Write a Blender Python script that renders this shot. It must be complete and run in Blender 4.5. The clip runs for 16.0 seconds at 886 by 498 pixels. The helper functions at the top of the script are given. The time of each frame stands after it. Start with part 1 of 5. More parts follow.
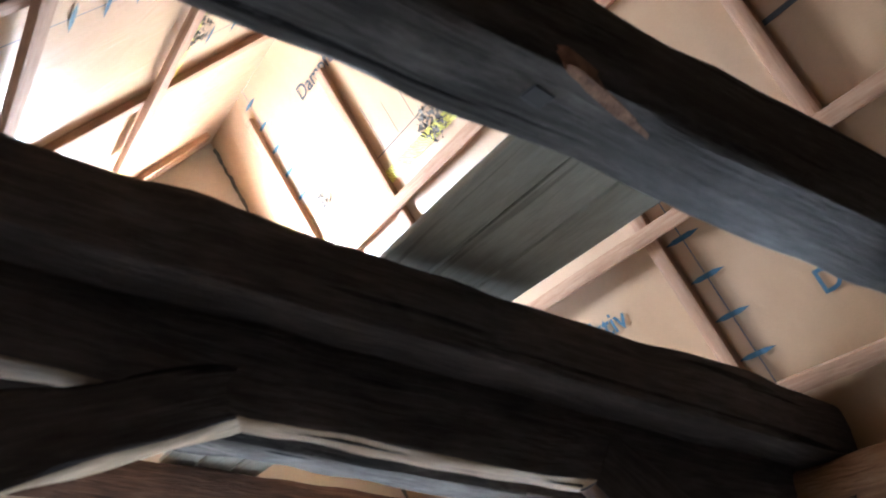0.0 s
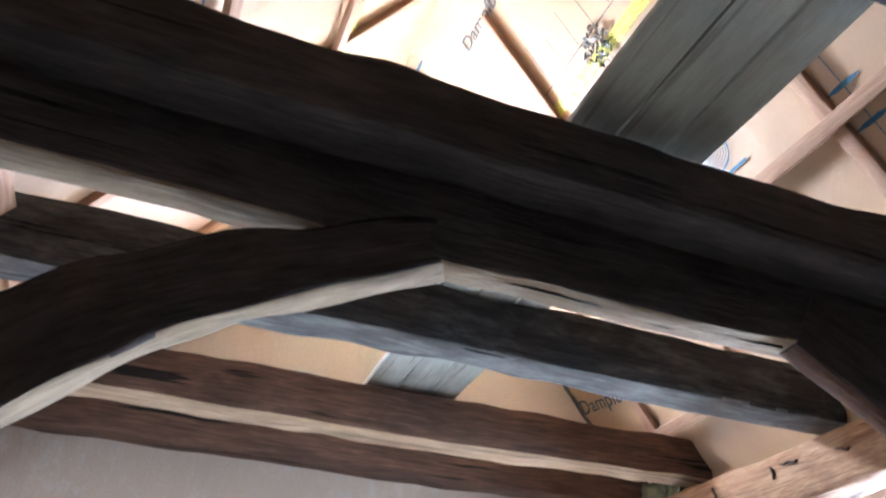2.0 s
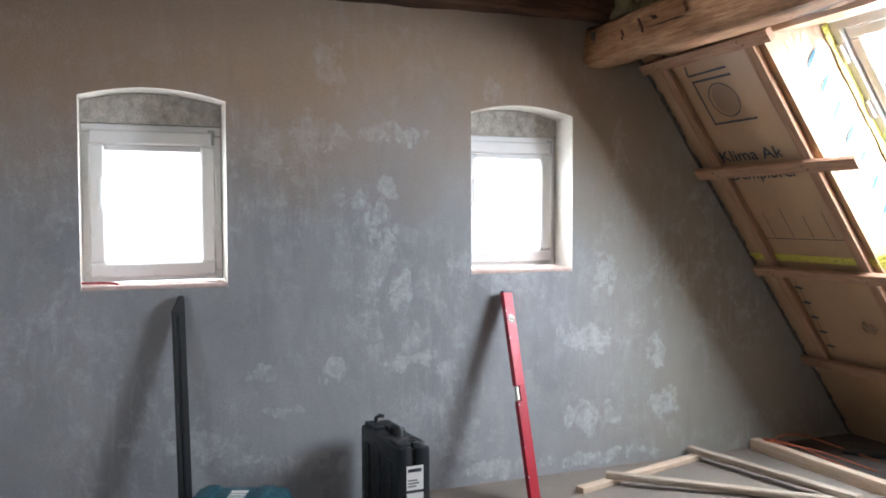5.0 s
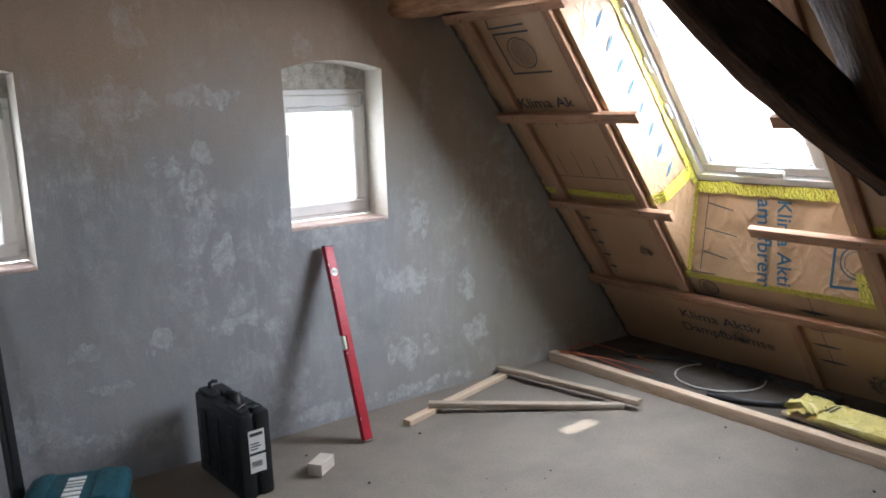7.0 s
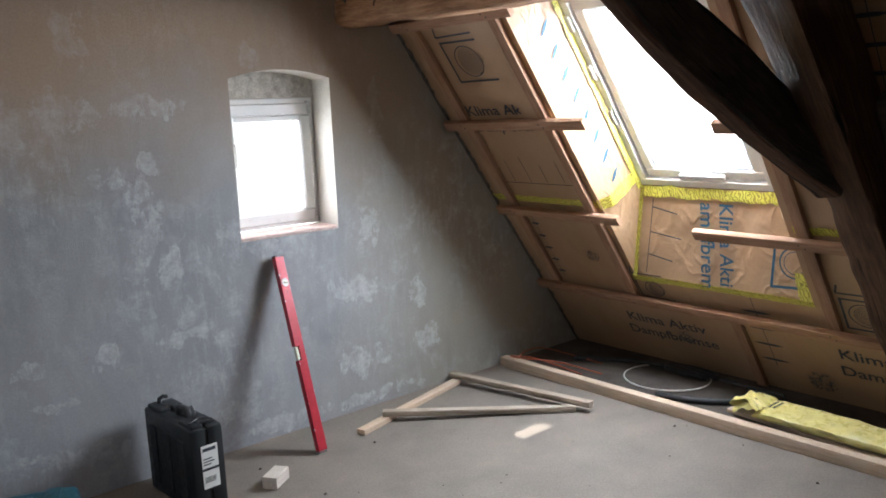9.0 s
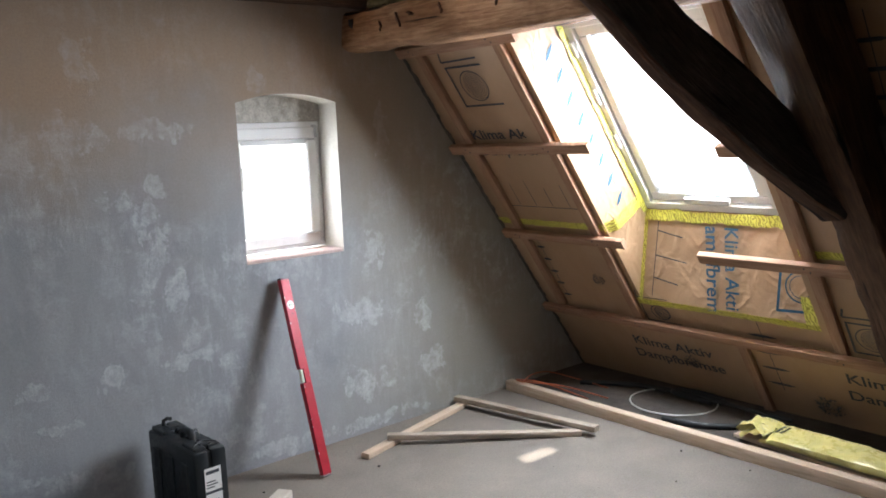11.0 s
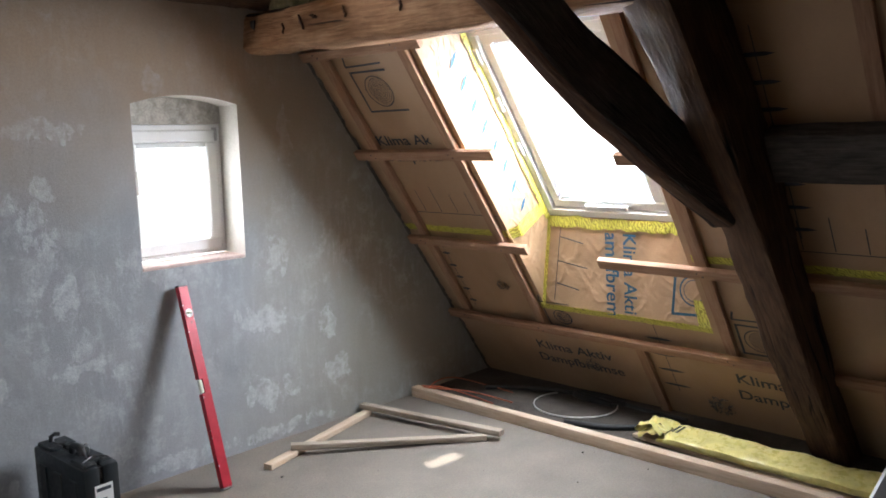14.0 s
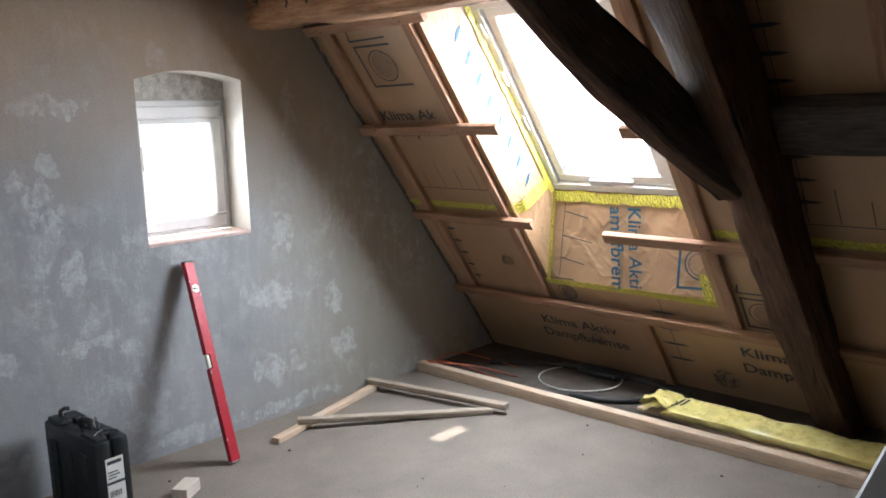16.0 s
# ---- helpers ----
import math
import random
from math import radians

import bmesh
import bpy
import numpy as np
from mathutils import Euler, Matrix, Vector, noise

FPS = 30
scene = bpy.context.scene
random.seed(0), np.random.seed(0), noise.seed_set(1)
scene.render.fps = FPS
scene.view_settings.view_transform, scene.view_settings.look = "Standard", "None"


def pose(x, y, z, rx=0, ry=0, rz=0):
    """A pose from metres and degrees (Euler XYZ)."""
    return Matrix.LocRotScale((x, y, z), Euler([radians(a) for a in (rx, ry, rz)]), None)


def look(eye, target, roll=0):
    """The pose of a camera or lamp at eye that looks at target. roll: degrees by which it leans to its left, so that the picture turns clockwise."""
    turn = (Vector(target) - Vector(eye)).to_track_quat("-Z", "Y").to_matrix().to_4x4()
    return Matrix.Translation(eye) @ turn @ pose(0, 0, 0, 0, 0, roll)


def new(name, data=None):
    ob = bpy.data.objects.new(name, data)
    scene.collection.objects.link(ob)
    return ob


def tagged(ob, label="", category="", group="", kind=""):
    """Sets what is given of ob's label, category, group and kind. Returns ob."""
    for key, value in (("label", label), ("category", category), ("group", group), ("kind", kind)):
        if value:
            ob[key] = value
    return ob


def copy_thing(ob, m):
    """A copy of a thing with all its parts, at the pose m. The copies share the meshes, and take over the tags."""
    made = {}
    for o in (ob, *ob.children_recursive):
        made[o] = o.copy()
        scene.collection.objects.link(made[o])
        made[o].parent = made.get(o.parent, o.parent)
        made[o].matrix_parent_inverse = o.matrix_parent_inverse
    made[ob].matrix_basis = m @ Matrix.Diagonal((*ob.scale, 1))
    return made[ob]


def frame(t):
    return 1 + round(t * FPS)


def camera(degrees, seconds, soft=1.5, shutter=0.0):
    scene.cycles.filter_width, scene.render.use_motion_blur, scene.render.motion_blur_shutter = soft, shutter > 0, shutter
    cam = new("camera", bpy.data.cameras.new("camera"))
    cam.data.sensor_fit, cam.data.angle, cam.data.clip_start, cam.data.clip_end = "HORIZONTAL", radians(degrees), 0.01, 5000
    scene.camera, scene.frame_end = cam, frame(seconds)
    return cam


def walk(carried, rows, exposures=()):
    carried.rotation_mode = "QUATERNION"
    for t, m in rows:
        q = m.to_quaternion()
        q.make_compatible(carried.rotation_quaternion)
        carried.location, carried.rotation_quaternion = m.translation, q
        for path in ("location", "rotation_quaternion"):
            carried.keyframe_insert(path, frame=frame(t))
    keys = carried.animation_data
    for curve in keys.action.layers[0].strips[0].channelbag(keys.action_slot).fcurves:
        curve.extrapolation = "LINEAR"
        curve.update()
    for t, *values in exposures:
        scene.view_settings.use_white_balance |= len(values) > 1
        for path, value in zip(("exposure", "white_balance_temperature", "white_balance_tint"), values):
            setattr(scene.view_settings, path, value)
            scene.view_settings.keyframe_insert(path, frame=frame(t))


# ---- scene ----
# ---- camera ----
cam = camera(57.4, 16.0, soft=1.8, shutter=0.3)
PATH = [
    (0.0, pose(0.202, -3.621, 1.487, 122.256, 1.202, -32.934)),
    (0.5, pose(0.162, -3.631, 1.234, 125.259, 0.615, -29.655)),
    (1.0, pose(0.153, -3.644, 1.225, 129.145, 0.114, -26.255)),
    (1.5, pose(0.150, -3.606, 1.187, 128.986, -1.323, -23.181)),
    (2.0, pose(0.203, -3.519, 1.158, 122.710, -1.826, -20.954)),
    (2.5, pose(0.229, -3.481, 1.144, 119.457, -0.694, -21.319)),
    (3.0, pose(0.255, -3.516, 1.123, 116.188, 0.105, -21.316)),
    (3.5, pose(0.278, -3.486, 1.107, 109.545, 0.428, -21.026)),
    (4.0, pose(0.276, -3.515, 1.084, 101.708, -0.208, -19.736)),
    (4.2, pose(0.272, -3.505, 1.090, 98.238, 0.176, -19.441)),
    (6.3, look((0.166, -3.578, 1.612), (1.143, -1.867, 1.264), -1.4)),
    (6.5, look((0.128, -3.561, 1.611), (1.189, -1.902, 1.260), -1.3)),
    (7.0, look((0.102, -3.561, 1.613), (1.260, -1.971, 1.254), -2.0)),
    (7.5, look((0.067, -3.582, 1.604), (1.249, -2.011, 1.241), -2.0)),
    (8.0, look((0.086, -3.591, 1.619), (1.301, -2.044, 1.258), -2.4)),
    (8.5, look((0.071, -3.566, 1.617), (1.328, -2.050, 1.266), -2.5)),
    (9.0, look((0.070, -3.551, 1.617), (1.337, -2.043, 1.271), -2.4)),
    (11.5, look((0.073, -3.566, 1.606), (1.340, -2.042, 1.335), -2.3)),
    (12.0, look((0.081, -3.562, 1.596), (1.408, -2.089, 1.334), -1.5)),
    (12.5, look((0.092, -3.577, 1.597), (1.470, -2.148, 1.353), -1.1)),
    (13.0, look((0.084, -3.562, 1.598), (1.504, -2.177, 1.341), -1.2)),
    (13.5, look((0.092, -3.574, 1.607), (1.525, -2.206, 1.334), -1.4)),
    (14.0, look((0.091, -3.566, 1.603), (1.520, -2.194, 1.327), -1.5)),
    (14.5, look((0.095, -3.572, 1.598), (1.515, -2.194, 1.309), -1.3)),
    (15.0, look((0.092, -3.567, 1.593), (1.515, -2.195, 1.291), -1.5)),
    (15.5, look((0.089, -3.576, 1.591), (1.513, -2.207, 1.278), -1.7)),
    (16.0, look((0.082, -3.566, 1.592), (1.497, -2.192, 1.261), -1.8)),
]
EXPOSURES = [(0.0, 2.98, 5600, 8), (1.5, 2.95, 5500, 8), (2.0, 3.30, 5250, 8), (2.5, 3.45, 5250, 8), (3.0, 3.45, 5350, 8),
             (3.5, 2.72, 5900, 9), (4.2, 2.22, 6350, 10), (6.3, 1.30, 6500, 10), (9.0, 1.50, 6500, 10), (16.0, 1.64, 6600, 10)]
walk(cam, PATH, EXPOSURES)

# ---- sky and sun ----
SUN_EL, SUN_AZ = 50.0, 0.0
world = bpy.data.worlds.new("world")
scene.world = world
world.use_nodes = True
wn = world.node_tree
sky = wn.nodes.new("ShaderNodeTexSky")
sky.sky_type = "NISHITA"
sky.sun_disc = False
sky.sun_elevation = radians(SUN_EL)
sky.sun_rotation = radians(270)
wn.links.new(sky.outputs[0], wn.nodes["Background"].inputs[0])
wn.nodes["Background"].inputs[1].default_value = 0.068


def sun_from(toward_sun, strength):
    data = bpy.data.lights.new("sun", "SUN")
    data.energy, data.angle, data.color = strength, radians(0.4), (1.0, 0.96, 0.90)
    ob = new("sun", data)
    ob.matrix_world = look(toward_sun, (0, 0, 0))
    return ob


SUN_DIR = Vector((-math.cos(radians(SUN_EL)), 0.0, math.sin(radians(SUN_EL))))
sun_from(SUN_DIR * 20, 5.0)


def window_light(centre, towards, width, height, watts, colour, spread=180):
    """The sky's light in the opening of a window."""
    data = bpy.data.lights.new("window_light", "AREA")
    data.shape, data.size, data.size_y = "RECTANGLE", width, height
    data.energy, data.color, data.spread = watts, colour, radians(spread)
    ob = new("window_light", data)
    ob.matrix_world = look(centre, towards)
    return ob


# ---- the plan ----
EAVE, RUN = 4.24, 0.715               # right slope: x = EAVE - RUN * z
RIDGE_X = 1.0715
RIDGE_Z = (EAVE - RIDGE_X) / RUN
LEFT = 2 * RIDGE_X - EAVE
SL = math.hypot(1.0, RUN)             # length up the slope for one metre of height
BACK = -6.6                           # the rear gable
COLLAR = 2.25                         # underside of the collar beams
ex, ez = RUN / SL, 1.0 / SL
# local axes of the slopes: x along the house, y up the slope, z into the room
RIGHT_M = Matrix(((0, -ex, -ez, EAVE), (-1, 0, 0, 0), (0, ez, -ex, 0), (0, 0, 0, 1)))
LEFT_M = Matrix(((0, ex, ez, LEFT), (1, 0, 0, 0), (0, ez, -ex, 0), (0, 0, 0, 1)))
SLOPE = RIDGE_Z * SL

SKY_U0, SKY_U1, SKY_S0, SKY_S1 = 0.880, 1.660, 1.218, 2.398    # frame of the roof window
SKY_D = -0.275

SKY_BLUE = (0.80, 0.88, 1.0)
sky_at = RIGHT_M @ Vector(((SKY_U0 + SKY_U1) / 2, (SKY_S0 + SKY_S1) / 2, -0.348))
window_light(sky_at, sky_at + Vector((-ez, 0, -ex)), 0.54, 0.94, 30, SKY_BLUE)
window_light((2.072, 0.33, 1.42), (2.072, -1, 1.42), 0.55, 0.79, 4.1, SKY_BLUE)
window_light((0.382, 0.33, 1.40), (0.382, -1, 1.40), 0.57, 0.80, 4.1, SKY_BLUE)
window_light((1.07, 0.17, 3.29), (1.40, -1, 3.30), 0.46, 0.46, 40, (0.88, 0.93, 1.0))
LEFT_U0, LEFT_U1, LEFT_S0, LEFT_S1 = 0.95, 1.73, 1.218, 2.398   # an unseen roof window, added in the other slope for light from the left
left_at = LEFT_M @ Vector((-(LEFT_U0 + LEFT_U1) / 2, (LEFT_S0 + LEFT_S1) / 2, 0.012))
window_light(left_at, left_at + Vector((ez, 0, -ex)), 0.54, 0.94, 3.6, SKY_BLUE)


# ---- materials ----
def material(name, rough=0.6, metal=0.0):
    m = bpy.data.materials.new(name)
    m.use_nodes = True
    nt = m.node_tree
    b = nt.nodes["Principled BSDF"]
    b.inputs["Roughness"].default_value = rough
    b.inputs["Metallic"].default_value = metal
    return m, nt, b


def noise_node(nt, vec, scale, detail=5.0, rough=0.55, distort=0.0):
    n = nt.nodes.new("ShaderNodeTexNoise")
    n.inputs["Scale"].default_value = scale
    n.inputs["Detail"].default_value = detail
    n.inputs["Roughness"].default_value = rough
    n.inputs["Distortion"].default_value = distort
    if vec is not None:
        nt.links.new(vec, n.inputs["Vector"])
    return n.outputs["Fac"]


def mapped(nt, vec, scale, loc=(0, 0, 0)):
    n = nt.nodes.new("ShaderNodeMapping")
    n.inputs["Scale"].default_value = scale
    n.inputs["Location"].default_value = loc
    nt.links.new(vec, n.inputs["Vector"])
    return n.outputs[0]


def ramp(nt, fac, *stops):
    n = nt.nodes.new("ShaderNodeValToRGB")
    e = n.color_ramp.elements
    while len(e) < len(stops):
        e.new(0.5)
    for el, (p, c) in zip(e, stops):
        el.position = p
        el.color = (*c, 1) if isinstance(c, tuple) else (c, c, c, 1)
    nt.links.new(fac, n.inputs[0])
    return n.outputs[0]


def blend(nt, fac, a, b, kind="MIX"):
    n = nt.nodes.new("ShaderNodeMix")
    n.data_type, n.blend_type = "RGBA", kind
    for sock, v in ((n.inputs[0], fac), (n.inputs[6], a), (n.inputs[7], b)):
        if isinstance(v, bpy.types.NodeSocket):
            nt.links.new(v, sock)
        elif isinstance(v, tuple):
            sock.default_value = (*v, 1)
        else:
            sock.default_value = v
    return n.outputs[2]


def bump(nt, b, height, strength, dist=0.01):
    n = nt.nodes.new("ShaderNodeBump")
    n.inputs["Strength"].default_value = strength
    n.inputs["Distance"].default_value = dist
    nt.links.new(height, n.inputs["Height"])
    nt.links.new(n.outputs[0], b.inputs["Normal"])


def coord(nt, kind="Object"):
    return nt.nodes.new("ShaderNodeTexCoord").outputs[kind]


def grain_coord(nt):
    a = nt.nodes.new("ShaderNodeAttribute")
    a.attribute_name = "grain"
    info = nt.nodes.new("ShaderNodeObjectInfo")
    mul = nt.nodes.new("ShaderNodeMath")
    mul.operation = "MULTIPLY"
    mul.inputs[1].default_value = 37.0
    nt.links.new(info.outputs["Random"], mul.inputs[0])
    add = nt.nodes.new("ShaderNodeVectorMath")
    nt.links.new(a.outputs["Vector"], add.inputs[0])
    nt.links.new(mul.outputs[0], add.inputs[1])
    return add.outputs[0]


def wood(name, dark, mid, pale, rough=0.8, cracks=0.6, stain=(0.5, 0.5, 0.5), bump_s=0.5, dust=0.0):
    m, nt, b = material(name, rough)
    b.inputs["Specular IOR Level"].default_value = 0.2
    v = grain_coord(nt)
    fine = noise_node(nt, mapped(nt, v, (3.2, 42, 42)), 1.9, 6, 0.62, 0.7)
    broad = noise_node(nt, mapped(nt, v, (1.4, 7, 7)), 1.6, 5, 0.6, 0.8)
    spot = noise_node(nt, mapped(nt, v, (5, 9, 9), (4, 4, 4)), 1.5, 5, 0.65, 0.3)
    c = ramp(nt, fine, (0.22, dark), (0.5, mid), (0.82, pale))
    c = blend(nt, 0.8, c, ramp(nt, broad, (0.3, stain), (0.7, (1.0, 1.0, 1.0))), "MULTIPLY")
    c = blend(nt, 0.5, c, ramp(nt, spot, (0.35, stain), (0.62, (1.0, 1.0, 1.0))), "MULTIPLY")
    crack = noise_node(nt, mapped(nt, v, (0.8, 20, 20), (3, 1, 7)), 1.3, 3, 0.5, 0.35)
    cr = ramp(nt, crack, (0.34, 0.0), (0.37, 1.0))
    c = blend(nt, cracks, c, blend(nt, 1.0, c, cr, "MULTIPLY"))
    if dust:
        dn = noise_node(nt, mapped(nt, v, (3.0, 9, 9), (9, 2, 5)), 1.3, 6, 0.7)
        c = blend(nt, ramp(nt, dn, (0.48, 0.0), (0.75, dust)), c, (0.42, 0.40, 0.37))
    nt.links.new(c, b.inputs["Base Color"])
    h = blend(nt, 0.6, fine, cr, "MULTIPLY")
    h = blend(nt, 0.4, h, spot)
    bump(nt, b, h, bump_s, 0.014)
    return m


OLD_DARK = wood("old_dark_oak", (0.036, 0.030, 0.028), (0.088, 0.074, 0.067), (0.165, 0.140, 0.124), dust=0.14, cracks=0.9, bump_s=1.0)
# paler woods for timber undersides, with the light on them in the colour
LIT_BEIGE_FACE = wood("lit_beige_hewn_face", (0.20, 0.140, 0.082), (0.36, 0.262, 0.165), (0.47, 0.36, 0.24), cracks=0.9, bump_s=0.9)
LIT_WARM_FACE = wood("lit_warm_hewn_face", (0.25, 0.150, 0.080), (0.46, 0.30, 0.175), (0.60, 0.42, 0.27), cracks=0.6, dust=0.06)
LIT_GREY_FACE = wood("lit_grey_hewn_face", (0.075, 0.070, 0.064), (0.15, 0.138, 0.124), (0.28, 0.26, 0.235), cracks=1.0, dust=0.4, bump_s=1.0)
LIT_DUSK_FACE = wood("lit_dusky_hewn_face", (0.048, 0.046, 0.043), (0.098, 0.093, 0.087), (0.18, 0.172, 0.16), cracks=1.0, dust=0.3, bump_s=1.0)
OLD_GREY = wood("old_grey_oak", (0.024, 0.021, 0.0195), (0.050, 0.045, 0.041), (0.105, 0.096, 0.087), dust=0.25, cracks=0.9, bump_s=1.0)
OLD_RED = wood("old_red_brown_oak", (0.042, 0.020, 0.012), (0.112, 0.058, 0.035), (0.21, 0.115, 0.070), cracks=0.9, bump_s=0.9)
OLD_WARM = wood("old_warm_oak", (0.15, 0.075, 0.036), (0.36, 0.205, 0.11), (0.54, 0.35, 0.21), cracks=0.95, stain=(0.55, 0.47, 0.40), bump_s=1.0)
OLD_POST = wood("fissured_red_oak", (0.036, 0.019, 0.012), (0.108, 0.060, 0.036), (0.20, 0.118, 0.075), cracks=1.0, stain=(0.42, 0.38, 0.35), bump_s=0.8)
GREY_LATH = wood("weathered_spruce", (0.34, 0.28, 0.22), (0.47, 0.40, 0.325), (0.56, 0.49, 0.41), cracks=0.3, stain=(0.7, 0.68, 0.64), bump_s=0.3)
NEW_LATH = wood("new_spruce", (0.26, 0.145, 0.088), (0.385, 0.232, 0.15), (0.49, 0.325, 0.22), cracks=0.15, stain=(0.8, 0.76, 0.72), bump_s=0.2)
PALE_LATH = wood("pale_spruce", (0.47, 0.355, 0.25), (0.63, 0.50, 0.38), (0.72, 0.60, 0.475), cracks=0.1, stain=(0.85, 0.82, 0.78), bump_s=0.2)
BLEACHED = wood("bleached_offcut", (0.50, 0.44, 0.38), (0.62, 0.56, 0.49), (0.71, 0.65, 0.58), cracks=0.1, stain=(0.85, 0.84, 0.82), bump_s=0.2)
GREY_BOARD = wood("weathered_board", (0.31, 0.30, 0.25), (0.39, 0.375, 0.315), (0.45, 0.43, 0.37), cracks=0.3, stain=(0.72, 0.72, 0.7), bump_s=0.3)


# pale filler smears on the gable: centre x, z and half sizes
SMEARS = ((1.06, 1.64, 0.13, 0.07), (1.39, 1.67, 0.14, 0.05), (1.34, 1.16, 0.07, 0.21), (1.21, 1.38, 0.09, 0.06), (1.37, 1.42, 0.06, 0.05),
          (1.47, 0.61, 0.11, 0.045), (1.68, 0.59, 0.07, 0.03), (1.12, 0.58, 0.065, 0.06), (0.80, 0.61, 0.08, 0.03), (0.90, 0.43, 0.10, 0.02),
          (2.53, 1.01, 0.10, 0.10), (2.44, 0.69, 0.14, 0.07), (2.84, 0.57, 0.06, 0.09), (2.43, 0.28, 0.18, 0.07), (2.53, 0.06, 0.30, 0.035), (1.95, 0.07, 0.22, 0.05), (0.55, 0.35, 0.10, 0.06), (1.12, 1.95, 0.06, 0.10), (2.62, 1.62, 0.05, 0.14), (1.45, 0.95, 0.05, 0.10),
          (1.73, 0.20, 0.13, 0.05), (1.97, 0.99, 0.12, 0.05), (2.90, 0.30, 0.09, 0.08), (1.90, 1.90, 0.06, 0.06), (0.95, 0.20, 0.16, 0.06))


def plaster_material():
    m, nt, b = material("grey_plaster", 0.92)
    v = coord(nt)

    def maths(op, a, c):
        n = nt.nodes.new("ShaderNodeMath")
        n.operation = op
        for sock, val in zip(n.inputs, (a, c)):
            if isinstance(val, bpy.types.NodeSocket):
                nt.links.new(val, sock)
            else:
                sock.default_value = val
        return n.outputs[0]

    sep = nt.nodes.new("ShaderNodeSeparateXYZ")
    nt.links.new(v, sep.inputs[0])
    x, z = sep.outputs[0], sep.outputs[2]
    big = noise_node(nt, mapped(nt, v, (1.0, 1.0, 0.75)), 1.7, 6, 0.62, 0.5)
    c = ramp(nt, big, (0.30, (0.228, 0.236, 0.250)), (0.50, (0.288, 0.297, 0.310)), (0.72, (0.355, 0.365, 0.378)))
    # a warmer upper part, its dim warm light partly put into the colour, and an olive beige part towards the eaves,
    # both with ragged edges
    rag = noise_node(nt, mapped(nt, v, (1, 1, 1), (7, 3, 1)), 1.1, 5, 0.6)
    upper = nt.nodes.new("ShaderNodeMapRange")
    upper.inputs[1].default_value, upper.inputs[2].default_value = 1.72, 2.45
    nt.links.new(maths("ADD", maths("MULTIPLY", rag, 1.1), z), upper.inputs[0])
    c = blend(nt, upper.outputs[0], c, (0.335, 0.245, 0.175))
    east = nt.nodes.new("ShaderNodeMapRange")
    east.inputs[1].default_value, east.inputs[2].default_value, east.inputs[4].default_value = 2.95, 3.75, 0.8
    nt.links.new(maths("ADD", maths("MULTIPLY", rag, 1.4), x), east.inputs[0])
    c = blend(nt, east.outputs[0], c, (0.305, 0.283, 0.232))
    # filler smears with torn edges, and a thin haze of the same filler elsewhere
    torn = noise_node(nt, mapped(nt, v, (1.25, 1, 0.9), (2, 0, 4)), 9.0, 7, 0.66, 0.4)
    rough_edge = maths("MULTIPLY", maths("SUBTRACT", torn, 0.5), 9.0)
    drift = noise_node(nt, mapped(nt, v, (1, 1, 1), (6, 1, 3)), 4.2, 4, 0.6)
    drift2 = noise_node(nt, mapped(nt, v, (1, 1, 1), (1, 8, 9)), 4.2, 4, 0.6)
    xs = maths("ADD", x, maths("MULTIPLY", maths("SUBTRACT", drift, 0.5), 0.26))
    zs = maths("ADD", z, maths("MULTIPLY", maths("SUBTRACT", drift2, 0.5), 0.20))
    patch = None
    for sx, sz, rx, rz in SMEARS:
        d = maths("ADD", maths("POWER", maths("DIVIDE", maths("SUBTRACT", xs, sx), rx * 1.0), 2.0), maths("POWER", maths("DIVIDE", maths("SUBTRACT", zs, sz), rz * 1.0), 2.0))
        patch = d if patch is None else maths("MINIMUM", patch, d)
    edge = maths("ADD", maths("SUBTRACT", 1.3, patch), rough_edge)
    patch = ramp(nt, edge, (0.2, 0.0), (0.75, 1.0))
    broken = noise_node(nt, mapped(nt, v, (2.2, 1, 1.0), (9, 2, 1)), 7.0, 7, 0.7, 0.4)
    patch = blend(nt, 1.0, patch, ramp(nt, broken, (0.38, 0.15), (0.52, 0.95)), "MULTIPLY")
    streak = noise_node(nt, mapped(nt, v, (9, 1, 1.6), (1, 0, 2)), 2.6, 7, 0.68, 0.3)
    haze = noise_node(nt, mapped(nt, v, (1.6, 1, 1.3), (5, 5, 5)), 5.2, 8, 0.70, 0.35)
    thin = blend(nt, 1.0, ramp(nt, streak, (0.49, 0.0), (0.66, 0.62)), ramp(nt, haze, (0.50, 0.0), (0.60, 0.72)), "SCREEN")
    area = ramp(nt, noise_node(nt, mapped(nt, v, (1, 1, 1), (3, 5, 8)), 1.4, 3, 0.5), (0.42, 0.12), (0.62, 1.0))
    both = blend(nt, 1.0, patch, blend(nt, 1.0, thin, area, "MULTIPLY"), "SCREEN")
    worn = noise_node(nt, v, 24, 6, 0.7)
    both = blend(nt, 1.0, both, ramp(nt, worn, (0.34, 0.15), (0.60, 1.0)), "MULTIPLY")
    fade = ramp(nt, upper.outputs[0], (0.0, 0.56), (0.9, 0.24))
    c = blend(nt, blend(nt, 1.0, both, fade, "MULTIPLY"), c, (0.60, 0.615, 0.64))
    # the loft above the collar beams has a smooth beige coat
    up = nt.nodes.new("ShaderNodeMapRange")
    up.inputs[1].default_value, up.inputs[2].default_value = 2.36, 2.44
    nt.links.new(z, up.inputs[0])
    c = blend(nt, blend(nt, 1.0, up.outputs[0], (0.9, 0.9, 0.9), "MULTIPLY"), c, (0.58, 0.52, 0.42))
    # darker damp streaks
    damp = noise_node(nt, mapped(nt, v, (3.2, 1, 0.9), (4, 0, 9)), 1.8, 6, 0.65, 0.4)
